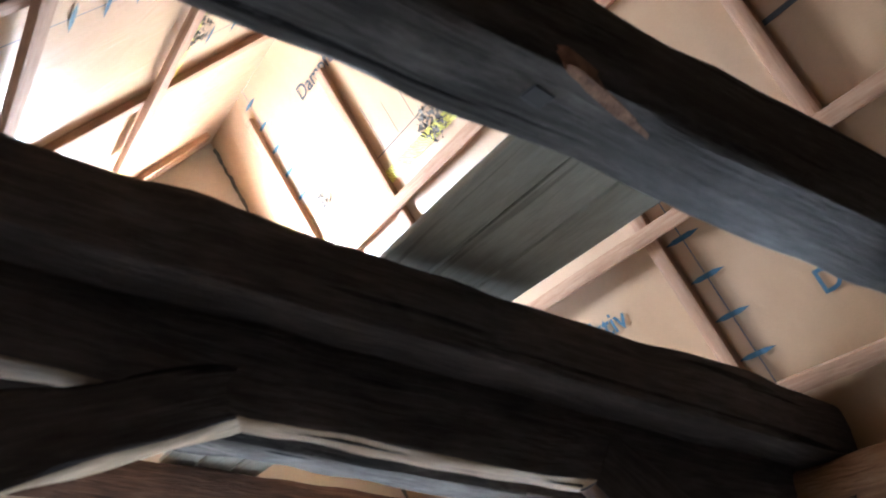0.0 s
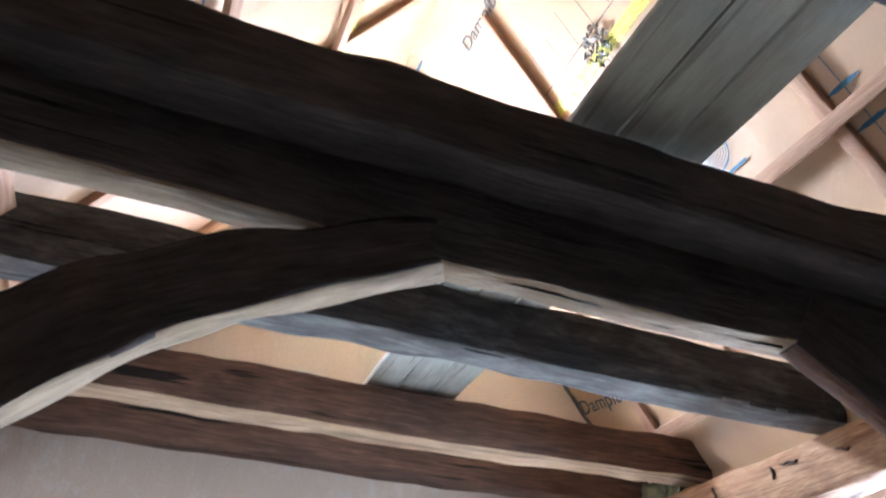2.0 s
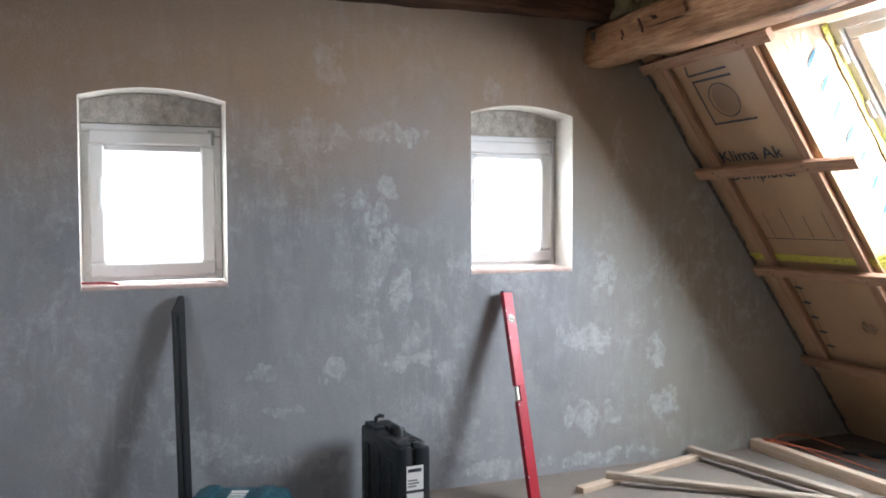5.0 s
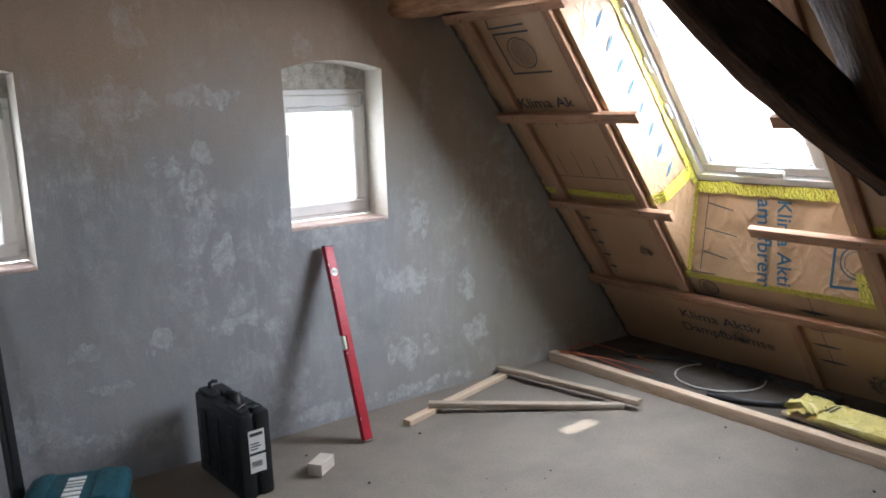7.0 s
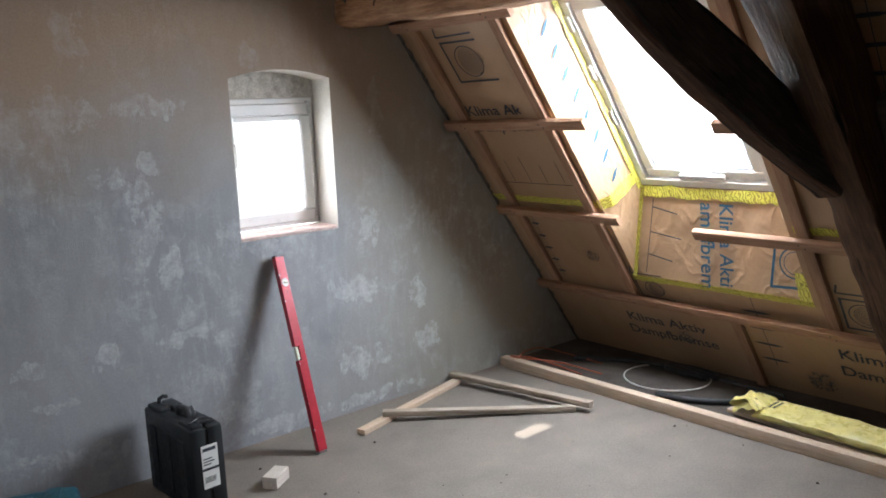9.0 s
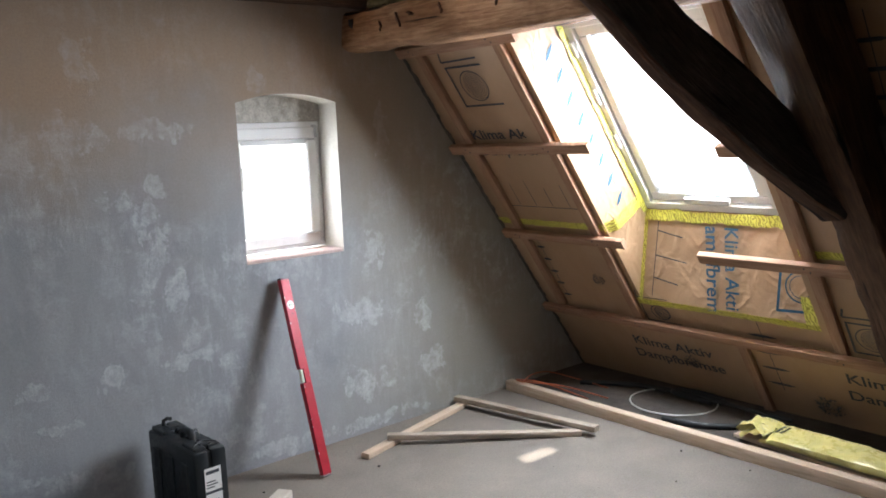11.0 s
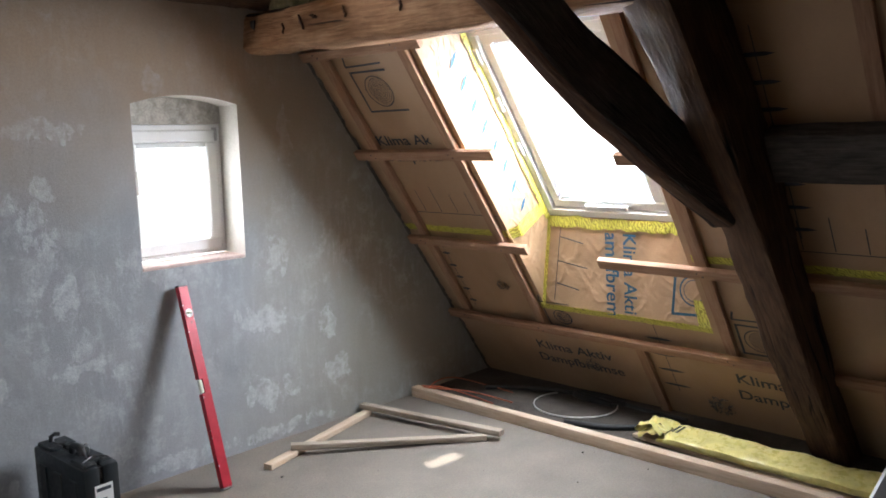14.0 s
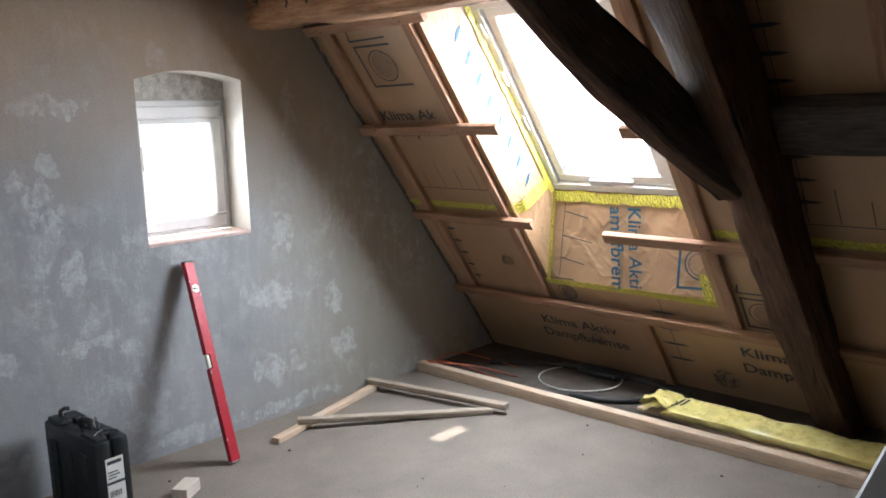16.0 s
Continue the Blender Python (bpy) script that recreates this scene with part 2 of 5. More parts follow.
    c = blend(nt, ramp(nt, damp, (0.54, 0.0), (0.75, 0.26)), c, (0.18, 0.178, 0.173))
    grit = noise_node(nt, v, 85, 5, 0.8)
    c = blend(nt, 0.32, c, ramp(nt, grit, (0.32, 0.58), (0.62, 1.0)), "MULTIPLY")
    nt.links.new(c, b.inputs["Base Color"])
    h = blend(nt, 0.4, grit, noise_node(nt, v, 16, 6, 0.65))
    h = blend(nt, 0.2, h, both)
    bump(nt, b, h, 0.5, 0.008)
    return m


def mottled(name, a, c2, scale, rough=0.85, grit=120, grit_amt=0.3, bump_s=0.3, bump_d=0.004, kind="Object"):
    m, nt, b = material(name, rough)
    v = coord(nt, kind)
    big = noise_node(nt, v, scale, 6, 0.62, 0.3)
    c = ramp(nt, big, (0.32, a), (0.68, c2))
    g = noise_node(nt, v, grit, 3, 0.7)
    c = blend(nt, grit_amt, c, ramp(nt, g, (0.3, 0.45), (0.65, 1.0)), "MULTIPLY")
    nt.links.new(c, b.inputs["Base Color"])
    bump(nt, b, g, bump_s, bump_d)
    return m


def membrane_material(name="kraft_membrane", crease=0.35):
    m, nt, b = material(name, 0.42)
    v = coord(nt)
    big = noise_node(nt, mapped(nt, v, (1, 0.6, 1)), 2.2, 5, 0.6, 0.4)
    c = ramp(nt, big, (0.3, (0.37, 0.228, 0.125)), (0.7, (0.46, 0.297, 0.172)))
    fibre = noise_node(nt, mapped(nt, v, (60, 260, 60)), 1.0, 3, 0.6)
    c = blend(nt, 0.18, c, ramp(nt, fibre, (0.3, 0.6), (0.7, 1.0)), "MULTIPLY")
    nt.links.new(c, b.inputs["Base Color"])
    w = noise_node(nt, mapped(nt, v, (5, 3, 5)), 1.6, 4, 0.5, 0.8)
    if crease > 0.5:
        fold = noise_node(nt, mapped(nt, v, (5, 3.2, 5), (2, 5, 1)), 1.5, 2, 0.45, 0.5)
        w = blend(nt, 0.3, w, ramp(nt, fold, (0.40, 0.0), (0.5, 1.0), (0.60, 0.3)))
    bump(nt, b, w, crease, 0.02)
    return m


def plain(name, col, rough=0.5, metal=0.0, var=0.25, scale=18.0):
    m, nt, b = material(name, rough, metal)
    v = coord(nt)
    n = noise_node(nt, v, scale, 5, 0.6)
    lo = tuple(x * (1 - var) for x in col)
    nt.links.new(ramp(nt, n, (0.3, lo), (0.7, col)), b.inputs["Base Color"])
    r = ramp(nt, noise_node(nt, v, scale * 2.3, 3, 0.6), (0.3, max(rough - 0.1, 0.02)), (0.7, min(rough + 0.1, 1.0)))
    nt.links.new(r, b.inputs["Roughness"])
    return m


def tape_material():
    m, nt, b = material("yellow_tape", 0.45)
    v = coord(nt)
    n = noise_node(nt, mapped(nt, v, (1, 1, 1)), 26, 4, 0.6)
    base = ramp(nt, n, (0.3, (0.56, 0.53, 0.07)), (0.7, (0.74, 0.70, 0.14)))
    w = nt.nodes.new("ShaderNodeTexWave")
    w.wave_type, w.bands_direction = "BANDS", "DIAGONAL"
    w.inputs["Scale"].default_value, w.inputs["Distortion"].default_value, w.inputs["Detail"].default_value = 34, 11, 3
    nt.links.new(v, w.inputs["Vector"])
    c = blend(nt, ramp(nt, w.outputs["Fac"], (0.52, 0.0), (0.74, 0.85)), base, (0.24, 0.20, 0.025))
    nt.links.new(c, b.inputs["Base Color"])
    bump(nt, b, noise_node(nt, v, 40, 3), 0.3, 0.004)
    return m


def glass_material():
    m = bpy.data.materials.new("window_glass")
    m.use_nodes = True
    nt = m.node_tree
    for n in list(nt.nodes):
        if n.type == "BSDF_PRINCIPLED":
            nt.nodes.remove(n)
    out = next(n for n in nt.nodes if n.type == "OUTPUT_MATERIAL")
    tr = nt.nodes.new("ShaderNodeBsdfTransparent")
    gl = nt.nodes.new("ShaderNodeBsdfGlossy")
    gl.inputs["Roughness"].default_value = 0.03
    mix = nt.nodes.new("ShaderNodeMixShader")
    mix.inputs[0].default_value = 0.06
    nt.links.new(tr.outputs[0], mix.inputs[1])
    nt.links.new(gl.outputs[0], mix.inputs[2])
    nt.links.new(mix.outputs[0], out.inputs[0])
    return m


PLASTER = plaster_material()
MEMBRANE = membrane_material()
CREASED = membrane_material("creased_membrane", 0.55)
TAPE = tape_material()
GLASS = glass_material()
FLOOR = mottled("dusty_chipboard", (0.186, 0.160, 0.134), (0.245, 0.211, 0.176), 3.0, 0.85, 100, 0.5, 0.45, 0.004)
DARK_FLOOR = mottled("dark_eaves_floor", (0.060, 0.050, 0.042), (0.125, 0.106, 0.088), 4.5, 0.9, 70, 0.5, 0.6, 0.006)
PVC = plain("white_plastic_frame", (0.80, 0.80, 0.79), 0.35, 0, 0.06, 8)
WHITE_LACQUER = plain("white_lacquered_wood", (0.80, 0.81, 0.80), 0.35, 0, 0.06, 8)
PRINT = plain("dark_print", (0.05, 0.06, 0.075), 0.6, 0, 0.5, 60)
PRINT_BLUE = plain("blue_print", (0.018, 0.095, 0.165), 0.6, 0, 0.4, 60)
GASKET = plain("grey_gasket", (0.42, 0.43, 0.44), 0.6, 0.0, 0.1, 30)
RED_METAL = plain("red_lacquered_aluminium", (0.40, 0.016, 0.034), 0.38, 0.1, 0.25, 30)
BLACK_PLASTIC = plain("black_plastic", (0.018, 0.02, 0.022), 0.45, 0, 0.4, 25)
CASE_PLASTIC = plain("dark_green_plastic", (0.011, 0.015, 0.018), 0.42, 0, 0.35, 20)
TEAL_PLASTIC = plain("teal_plastic", (0.010, 0.085, 0.115), 0.42, 0, 0.3, 20)
PAPER = plain("white_label", (0.80, 0.80, 0.78), 0.6, 0, 0.06, 20)
YELLOW_FILM = plain("yellow_film", (0.82, 0.72, 0.27), 0.30, 0, 0.22, 14)
ORANGE = plain("orange_cable", (0.50, 0.13, 0.065), 0.5, 0, 0.2, 30)
WHITE_CABLE = plain("white_cable", (0.72, 0.70, 0.66), 0.4, 0, 0.1, 30)
BRICK = mottled("red_brick_sill", (0.55, 0.38, 0.34), (0.74, 0.60, 0.55), 12, 0.85)
REVEAL = mottled("white_plaster_reveal", (0.68, 0.64, 0.57), (0.80, 0.77, 0.71), 6, 0.9)
ROUGH_REVEAL = mottled("rough_stained_plaster", (0.34, 0.31, 0.27), (0.66, 0.63, 0.57), 22, 0.95, 90, 0.5, 0.6, 0.006)
METAL = plain("grey_steel", (0.50, 0.50, 0.50), 0.35, 0.9, 0.15, 30)
VIAL = plain("yellow_green_vial", (0.68, 0.70, 0.58), 0.12, 0, 0.1, 30)
GREY_SHEET = plain("grey_sheet", (0.46, 0.48, 0.50), 0.5, 0.0, 0.15, 8)
DARK_STUFF = plain("dark_cloth", (0.05, 0.045, 0.04), 0.9, 0, 0.4, 14)
WOOL = mottled("mineral_wool", (0.055, 0.050, 0.022), (0.14, 0.12, 0.058), 26, 0.95)


def backdrop_material(name, strength):
    """Overcast bright sky outside the windows."""
    m = bpy.data.materials.new(name)
    m.use_nodes = True
    nt = m.node_tree
    nt.nodes.remove(nt.nodes["Principled BSDF"])
    out = next(n for n in nt.nodes if n.type == "OUTPUT_MATERIAL")
    em = nt.nodes.new("ShaderNodeEmission")
    em.inputs[0].default_value, em.inputs[1].default_value = (0.93, 0.96, 1.0, 1), strength
    nt.links.new(em.outputs[0], out.inputs[0])
    return m


SKY_FRONT = backdrop_material("bright_sky_front", 1.8)
SKY_SIDE = backdrop_material("bright_sky_side", 2.4)


# ---- building blocks ----
def mesh_of(bm, name, mat):
    bmesh.ops.recalc_face_normals(bm, faces=bm.faces)
    me = bpy.data.meshes.new(name)
    bm.to_mesh(me)
    bm.free()
    for m in (mat if isinstance(mat, (list, tuple)) else (mat,)):
        me.materials.append(m)
    return me


def smooth(ob, angle=35):
    me = ob.data
    me.shade_smooth()
    me.set_sharp_from_angle(angle=radians(angle))
    return ob


def thing(name, bm, mat, m=None, label="", category="", group="", kind=""):
    ob = new(name, mesh_of(bm, name, mat))
    if m is not None:
        ob.matrix_world = m
    return tagged(ob, label, category, group, kind)


def empty(name, m, label="", category="", group="", kind=""):
    ob = new(name)
    ob.matrix_world = m
    ob.empty_display_size = 0.1
    return tagged(ob, label, category, group, kind)


def part(name, bm, mat, parent, label="", m=None):
    ob = new(name, mesh_of(bm, name, mat))
    ob.parent = parent
    if m is not None:
        ob.matrix_basis = m
    return tagged(ob, label)


def add_box(bm, lo, hi, bevel=0.0, m=None, seg=1):
    r = bmesh.ops.create_cube(bm, size=1.0)
    vs = r["verts"]
    for v in vs:
        v.co = Vector([lo[i] + (v.co[i] + 0.5) * (hi[i] - lo[i]) for i in range(3)])
    if bevel:
        es = list({e for v in vs for e in v.link_edges})
        out = bmesh.ops.bevel(bm, geom=es, offset=bevel, segments=seg, affect="EDGES", profile=0.5)
        vs = list({v for f in out["faces"] for v in f.verts} | {v for v in vs if v.is_valid})
    if m is not None:
        for v in vs:
            v.co = m @ v.co
    return vs


def box(lo, hi, bevel=0.0, seg=1):
    bm = bmesh.new()
    add_box(bm, lo, hi, bevel, None, seg)
    return bm


def add_tube(bm, pts, radius, sides=8, caps=True):
    rings = []
    for i, p in enumerate(pts):
        a, c = pts[max(i - 1, 0)], pts[min(i + 1, len(pts) - 1)]
        q = (c - a).to_track_quat("Z", "Y").to_matrix()
        rr = radius(i / (len(pts) - 1)) if callable(radius) else radius
        rings.append([bm.verts.new(p + q @ Vector((math.cos(k * math.tau / sides) * rr, math.sin(k * math.tau / sides) * rr, 0))) for k in range(sides)])
    for r0, r1 in zip(rings, rings[1:]):
        for k in range(sides):
            bm.faces.new((r0[k], r0[(k + 1) % sides], r1[(k + 1) % sides], r1[k]))
    if caps:
        bm.faces.new(rings[0][::-1])
        bm.faces.new(rings[-1])


def prism(bm, outline, y0, y1):
    """A flat outline in x and z, given depth along y."""
    a = [bm.verts.new((x, y0, z)) for x, z in outline]
    c = [bm.verts.new((x, y1, z)) for x, z in outline]
    bm.faces.new(a)
    bm.faces.new(c[::-1])
    for i in range(len(a)):
        j = (i + 1) % len(a)
        bm.faces.new((a[i], a[j], c[j], c[i]))


def sweep_timber(bm, path, width, height, side, seed=0.0, wob=0.006, chamfer=0.018, step=0.07, dents=0.5, skew=(0.0, 0.0)):
    """A hewn timber along a path. side: the direction of its width. Sizes may be numbers or (start, end)."""
    lay = bm.verts.layers.float_vector.get("grain") or bm.verts.layers.float_vector.new("grain")
    path = [Vector(p) for p in path]
    lens = [0.0]
    for a, c in zip(path, path[1:]):
        lens.append(lens[-1] + (c - a).length)
    total = lens[-1]
    n = max(2, int(total / step))
    side = Vector(side).normalized()
    two = lambda v: v if isinstance(v, tuple) else (v, v)
    w0, w1 = two(width)
    h0, h1 = two(height)

    def spot(d):
        for i in range(len(path) - 1):
            if d <= lens[i + 1] + 1e-9:
                k = (d - lens[i]) / (lens[i + 1] - lens[i])
                p0, p3 = path[max(i - 1, 0)], path[min(i + 2, len(path) - 1)]
                a, c = path[i], path[i + 1]
                return 0.5 * (2 * a + (c - p0) * k + (2 * p0 - 5 * a + 4 * c - p3) * k * k + (3 * a - p0 - 3 * c + p3) * k ** 3) if len(path) > 2 else a.lerp(c, k)
        return path[-1]

    rings = []
    for i in range(n + 1):
        d = total * i / n
        k = i / n
        p = spot(d)
        t = (spot(min(d + 0.02, total)) - spot(max(d - 0.02, 0))).normalized()
        s = (side - t * side.dot(t)).normalized()
        u = t.cross(s)
        w, h = (w0 + (w1 - w0) * k) / 2, (h0 + (h1 - h0) * k) / 2
        ch = chamfer * (1.0 + 0.8 * noise.noise(Vector((d * 1.7, seed, 3))))
        prof = []
        for sx, sy in ((1, 1), (-1, 1), (-1, -1), (1, -1)):
            cs = [(sx * w, sy * (h - ch)), (sx * (w - 0.3 * ch), sy * (h - 0.3 * ch)), (sx * (w - ch), sy * h)]
            if sx * sy < 0:
                cs = cs[::-1]
            prof += cs
            nx, ny = {(1, 1): (0, 1), (-1, 1): (-1, 0), (-1, -1): (0, -1), (1, -1): (1, 0)}[(sx, sy)]
            prof += [(nx * w if nx else 0.0, ny * h if ny else 0.0)]
        ring = []
        for x, y in prof:
            if y > 0:
                y -= (skew[0] + (skew[1] - skew[0]) * k) * x / w
            q = Vector((d * 2.2 + seed * 7, x * 9, y * 9))
            k1 = noise.noise(q) * wob + noise.noise(q * 3.1) * wob * dents + noise.noise(Vector((d * 0.9, seed, x * 2))) * wob + noise.noise(Vector((d * 5.0, seed + x * 5, y * 5 + 3))) * wob * 0.7
            r = Vector((x, y)).normalized()
            v = bm.verts.new(p + s * (x + r.x * k1) + u * (y + r.y * k1))
            v[lay] = Vector((d + seed, x + w, y + h))
            ring.append(v)
        rings.append(ring)
    m = len(rings[0])
    for r0, r1 in zip(rings, rings[1:]):
        for k in range(m):
            bm.faces.new((r0[k], r0[(k + 1) % m], r1[(k + 1) % m], r1[k]))
    bm.faces.new(rings[0][::-1])
    bm.faces.new(rings[-1])


def timber(name, path, width, height, side, mat, label, category, group="", seed=0.0, under=None, **kw):
    """One old timber as a thing of its own, with its origin at its start."""
    o = Vector(path[0])
    bm = bmesh.new()
    sweep_timber(bm, [Vector(p) - o for p in path], width, height, side, seed, **kw)
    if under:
        # lower faces get a second wood, the light they catch put into its colour
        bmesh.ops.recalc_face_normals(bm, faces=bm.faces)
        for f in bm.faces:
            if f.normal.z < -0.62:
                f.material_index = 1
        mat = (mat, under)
    ob = thing(name, bm, mat, Matrix.Translation(o), label, category, group)
    return smooth(ob, 40)


def lath_mesh(length, w, h, seed):
    bm = bmesh.new()
    sweep_timber(bm, [(0, 0, h / 2), (length, 0, h / 2)], w, h, (0, 1, 0), seed, wob=0.0012, chamfer=0.0025, step=0.25)
    return bm


def text_mesh(words, size):
    cu = bpy.data.curves.new("print", "FONT")
    cu.body, cu.size = words, size
    cu.extrude, cu.resolution_u, cu.offset = 0.0, 3, 0.012
    ob = bpy.data.objects.new("print", cu)
    me = bpy.data.meshes.new_from_object(ob)
    bpy.data.objects.remove(ob)
    return me


# ---- floor, gables, slopes ----
def build_floor():
    bm = bmesh.new()
    add_box(bm, (LEFT - 0.3, BACK - 0.3, -0.22), (EAVE + 0.3, 0.40, 0.0))
    thing("floor", bm, FLOOR, None, "dusty beige attic floor with fine grit", "floor", kind="structure")


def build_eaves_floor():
    """Rough, darker strip of floor along the eaves."""
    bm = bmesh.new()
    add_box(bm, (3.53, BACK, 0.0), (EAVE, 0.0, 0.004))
    thing("floor_eaves", bm, DARK_FLOOR, None, "darker floor strip along the eaves", "floor", kind="structure")


W_ARCH = 0.042


def opening(x0, x1, z0, z1):
    """Outline of an opening with a flat segmental arch, from lower left round to lower right."""
    n = 12
    arch = [(x0 + (x1 - x0) * i / n, z1 + W_ARCH * (1 - (2 * i / n - 1) ** 2)) for i in range(n + 1)]
    return [(x0, z0)] + arch + [(x1, z0)]


WINDOWS = [(0.096, 0.668, 0.996, 1.778), (1.796, 2.348, 1.016, 1.785), (0.79, 1.35, 3.02, 3.56)]


def slope_x(z, right):
    return EAVE - RUN * z if right else LEFT + RUN * z


def build_gable():
    """Front gable with thickness; two arched windows and one in the loft go through it."""
    bm = bmesh.new()
    y0, y1 = 0.0, 0.40

    def sheet(outline):
        for y, flip in ((y0, False), (y1, True)):
            vs = [bm.verts.new((x, y, z)) for x, z in outline]
            bm.faces.new(vs[::-1] if flip else vs)

    top = 2.55
    # lower storey, column by column
    sheet([(LEFT, 0), (0.096, 0), (0.096, top), (slope_x(top, False), top)])
    sheet([(0.668, 0), (1.796, 0), (1.796, top), (0.668, top)])
    sheet([(2.348, 0), (EAVE, 0), (slope_x(top, True), top), (2.348, top)])
    for x0, x1, z0, z1 in WINDOWS[:2]:
        sheet([(x0, 0), (x1, 0), (x1, z0), (x0, z0)])
        o = opening(x0, x1, z0, z1)
        sheet(o[1:-1] + [(x1, top), (x0, top)])
    # loft
    x0, x1, z0, z1 = WINDOWS[2]
    sheet([(slope_x(top, False), top), (x0, top), (x0, (x0 - LEFT) / RUN)])
    sheet([(x1, top), (slope_x(top, True), top), (x1, (EAVE - x1) / RUN)])
    sheet([(x0, top), (x1, top), (x1, z0), (x0, z0)])
    o = opening(x0, x1, z0, z1)
    sheet(o[1:-1] + [(x1, (EAVE - x1) / RUN), (RIDGE_X, RIDGE_Z), (x0, (x0 - LEFT) / RUN)])
    bmesh.ops.remove_doubles(bm, verts=bm.verts, dist=1e-5)
    wall = thing("wall_front", bm, PLASTER, None, "grey trowelled plaster gable wall with pale filler patches", "wall", kind="structure")
    for win in WINDOWS:
        o = opening(*win)
        bm = bmesh.new()
        a = [bm.verts.new((x, 0.001, z)) for x, z in o]
        c = [bm.verts.new((x, y1, z)) for x, z in o]
        for i in range(len(o)):
            j = (i + 1) % len(o)
            bm.faces.new((a[i], a[j], c[j], c[i]))
        part("reveal", bm, REVEAL, wall, "rough whitish plastered window reveal")
    return wall


def build_rear():
    bm = bmesh.new()
    prism(bm, [(LEFT, 0), (EAVE, 0), (RIDGE_X, RIDGE_Z)], BACK, BACK - 0.3)
    # unseen closing wall, its dark wood chosen to swallow bounced light
    thing("wall_rear", bm, OLD_RED, None, "plain unseen rear wall, kept dark to cut bounced light", "wall", kind="structure")


# inner edge of the lined recess round the roof window
IN_U0, IN_U1, IN_S0, IN_S1 = 0.815, 1.83, 0.785, 2.52
LENGTH = -BACK


def sheet_grid(us, ss, skip, amp, seed):
    bm = bmesh.new()
    vs = {}
    for i, u in enumerate(us):
        for j, s in enumerate(ss):
            d = amp * noise.noise(Vector((u * 3.0 + seed, s * 2.2, seed)))
            if any(abs(u - a) < 1e-4 for a in (0.0, IN_U0, IN_U1)) or any(abs(s - a) < 1e-4 for a in (IN_S0, IN_S1)):
                d = 0
            vs[i, j] = bm.verts.new((u, s, d))
    for i in range(len(us) - 1):
        for j in range(len(ss) - 1):
            if not skip((us[i] + us[i + 1]) / 2, (ss[j] + ss[j + 1]) / 2):
                bm.faces.new((vs[i, j], vs[i + 1, j], vs[i + 1, j + 1], vs[i, j + 1]))
    return bm


def steps(*marks, size=0.12):
    out = []
    for a, c in zip(marks, marks[1:]):
        n = max(1, round((c - a) / size))
        out += [a + (c - a) * i / n for i in range(n)]
    return out + [marks[-1]]


def build_slopes():
    in_hole = lambda u, s: IN_U0 < u < IN_U1 and IN_S0 < s < IN_S1
    us, ss = steps(0, IN_U0, IN_U1, LENGTH), steps(0, IN_S0, IN_S1, SLOPE)
    bm = sheet_grid(us, ss, in_hole, 0.004, 1.0)
    right = thing("roof_slope_right", bm, MEMBRANE, RIGHT_M, "tan paper vapour membrane lining the roof slope, printed", "roof lining", kind="structure")
    smooth(right, 60)
    # left slope, with an added slot for the sun patch and an added roof window
    us2 = steps(0, SLOT_U0, SLOT_U1, LEFT_U0, LEFT_U1, LENGTH)
    ss2 = steps(0, LEFT_S0, LEFT_S1, SLOT_S0, SLOT_S1, SLOPE)
    slot = lambda u, s: SLOT_U0 < u < SLOT_U1 and SLOT_S0 < s < SLOT_S1 or LEFT_U0 < u < LEFT_U1 and LEFT_S0 < s < LEFT_S1
    bm = sheet_grid([-u for u in us2][::-1], ss2, lambda u, s: slot(-u, s), 0.004, 5.0)
    left = thing("roof_slope_left", bm, MEMBRANE, LEFT_M, "tan paper vapour membrane lining the other slope", "roof lining", kind="structure")
    smooth(left, 60)
    # roof deck behind the lining
    bm = bmesh.new()
    t0, t1 = -0.42, -0.378
    for lo, hi in (((-0.4, -0.4), (SKY_U0, SLOPE + 0.2)), ((SKY_U1, -0.4), (LENGTH + 0.3, SLOPE + 0.2)),
                   ((SKY_U0, -0.4), (SKY_U1, SKY_S0)), ((SKY_U0, SKY_S1), (SKY_U1, SLOPE + 0.2))):
        add_box(bm, (lo[0], lo[1], t0), (hi[0], hi[1], t1))
    thing("roof_deck_right", bm, OLD_RED, RIGHT_M, "boarded roof deck", "roof", kind="structure")
    return right, left


# unseen slot, added to shape the patch of sun on the floor
SLOT_U0, SLOT_U1, SLOT_S0, SLOT_S1 = 0.835, 0.915, 3.835, 4.00
build_floor()
build_eaves_floor()
build_gable()
build_rear()
LINING_R, LINING_L = build_slopes()


def recess_soft(x, y, i, f, h):
    """How far the lining bulges at a place on face i of the recess."""
    return (0.02 * noise.noise(Vector((x * 6, y * 5, i * 4))) + 0.012 * noise.noise(Vector((x * 15, y * 11, i * 4 + h * 3)))) * math.sin(math.pi * h) * min(1, 4 * f, 4 * (1 - f))


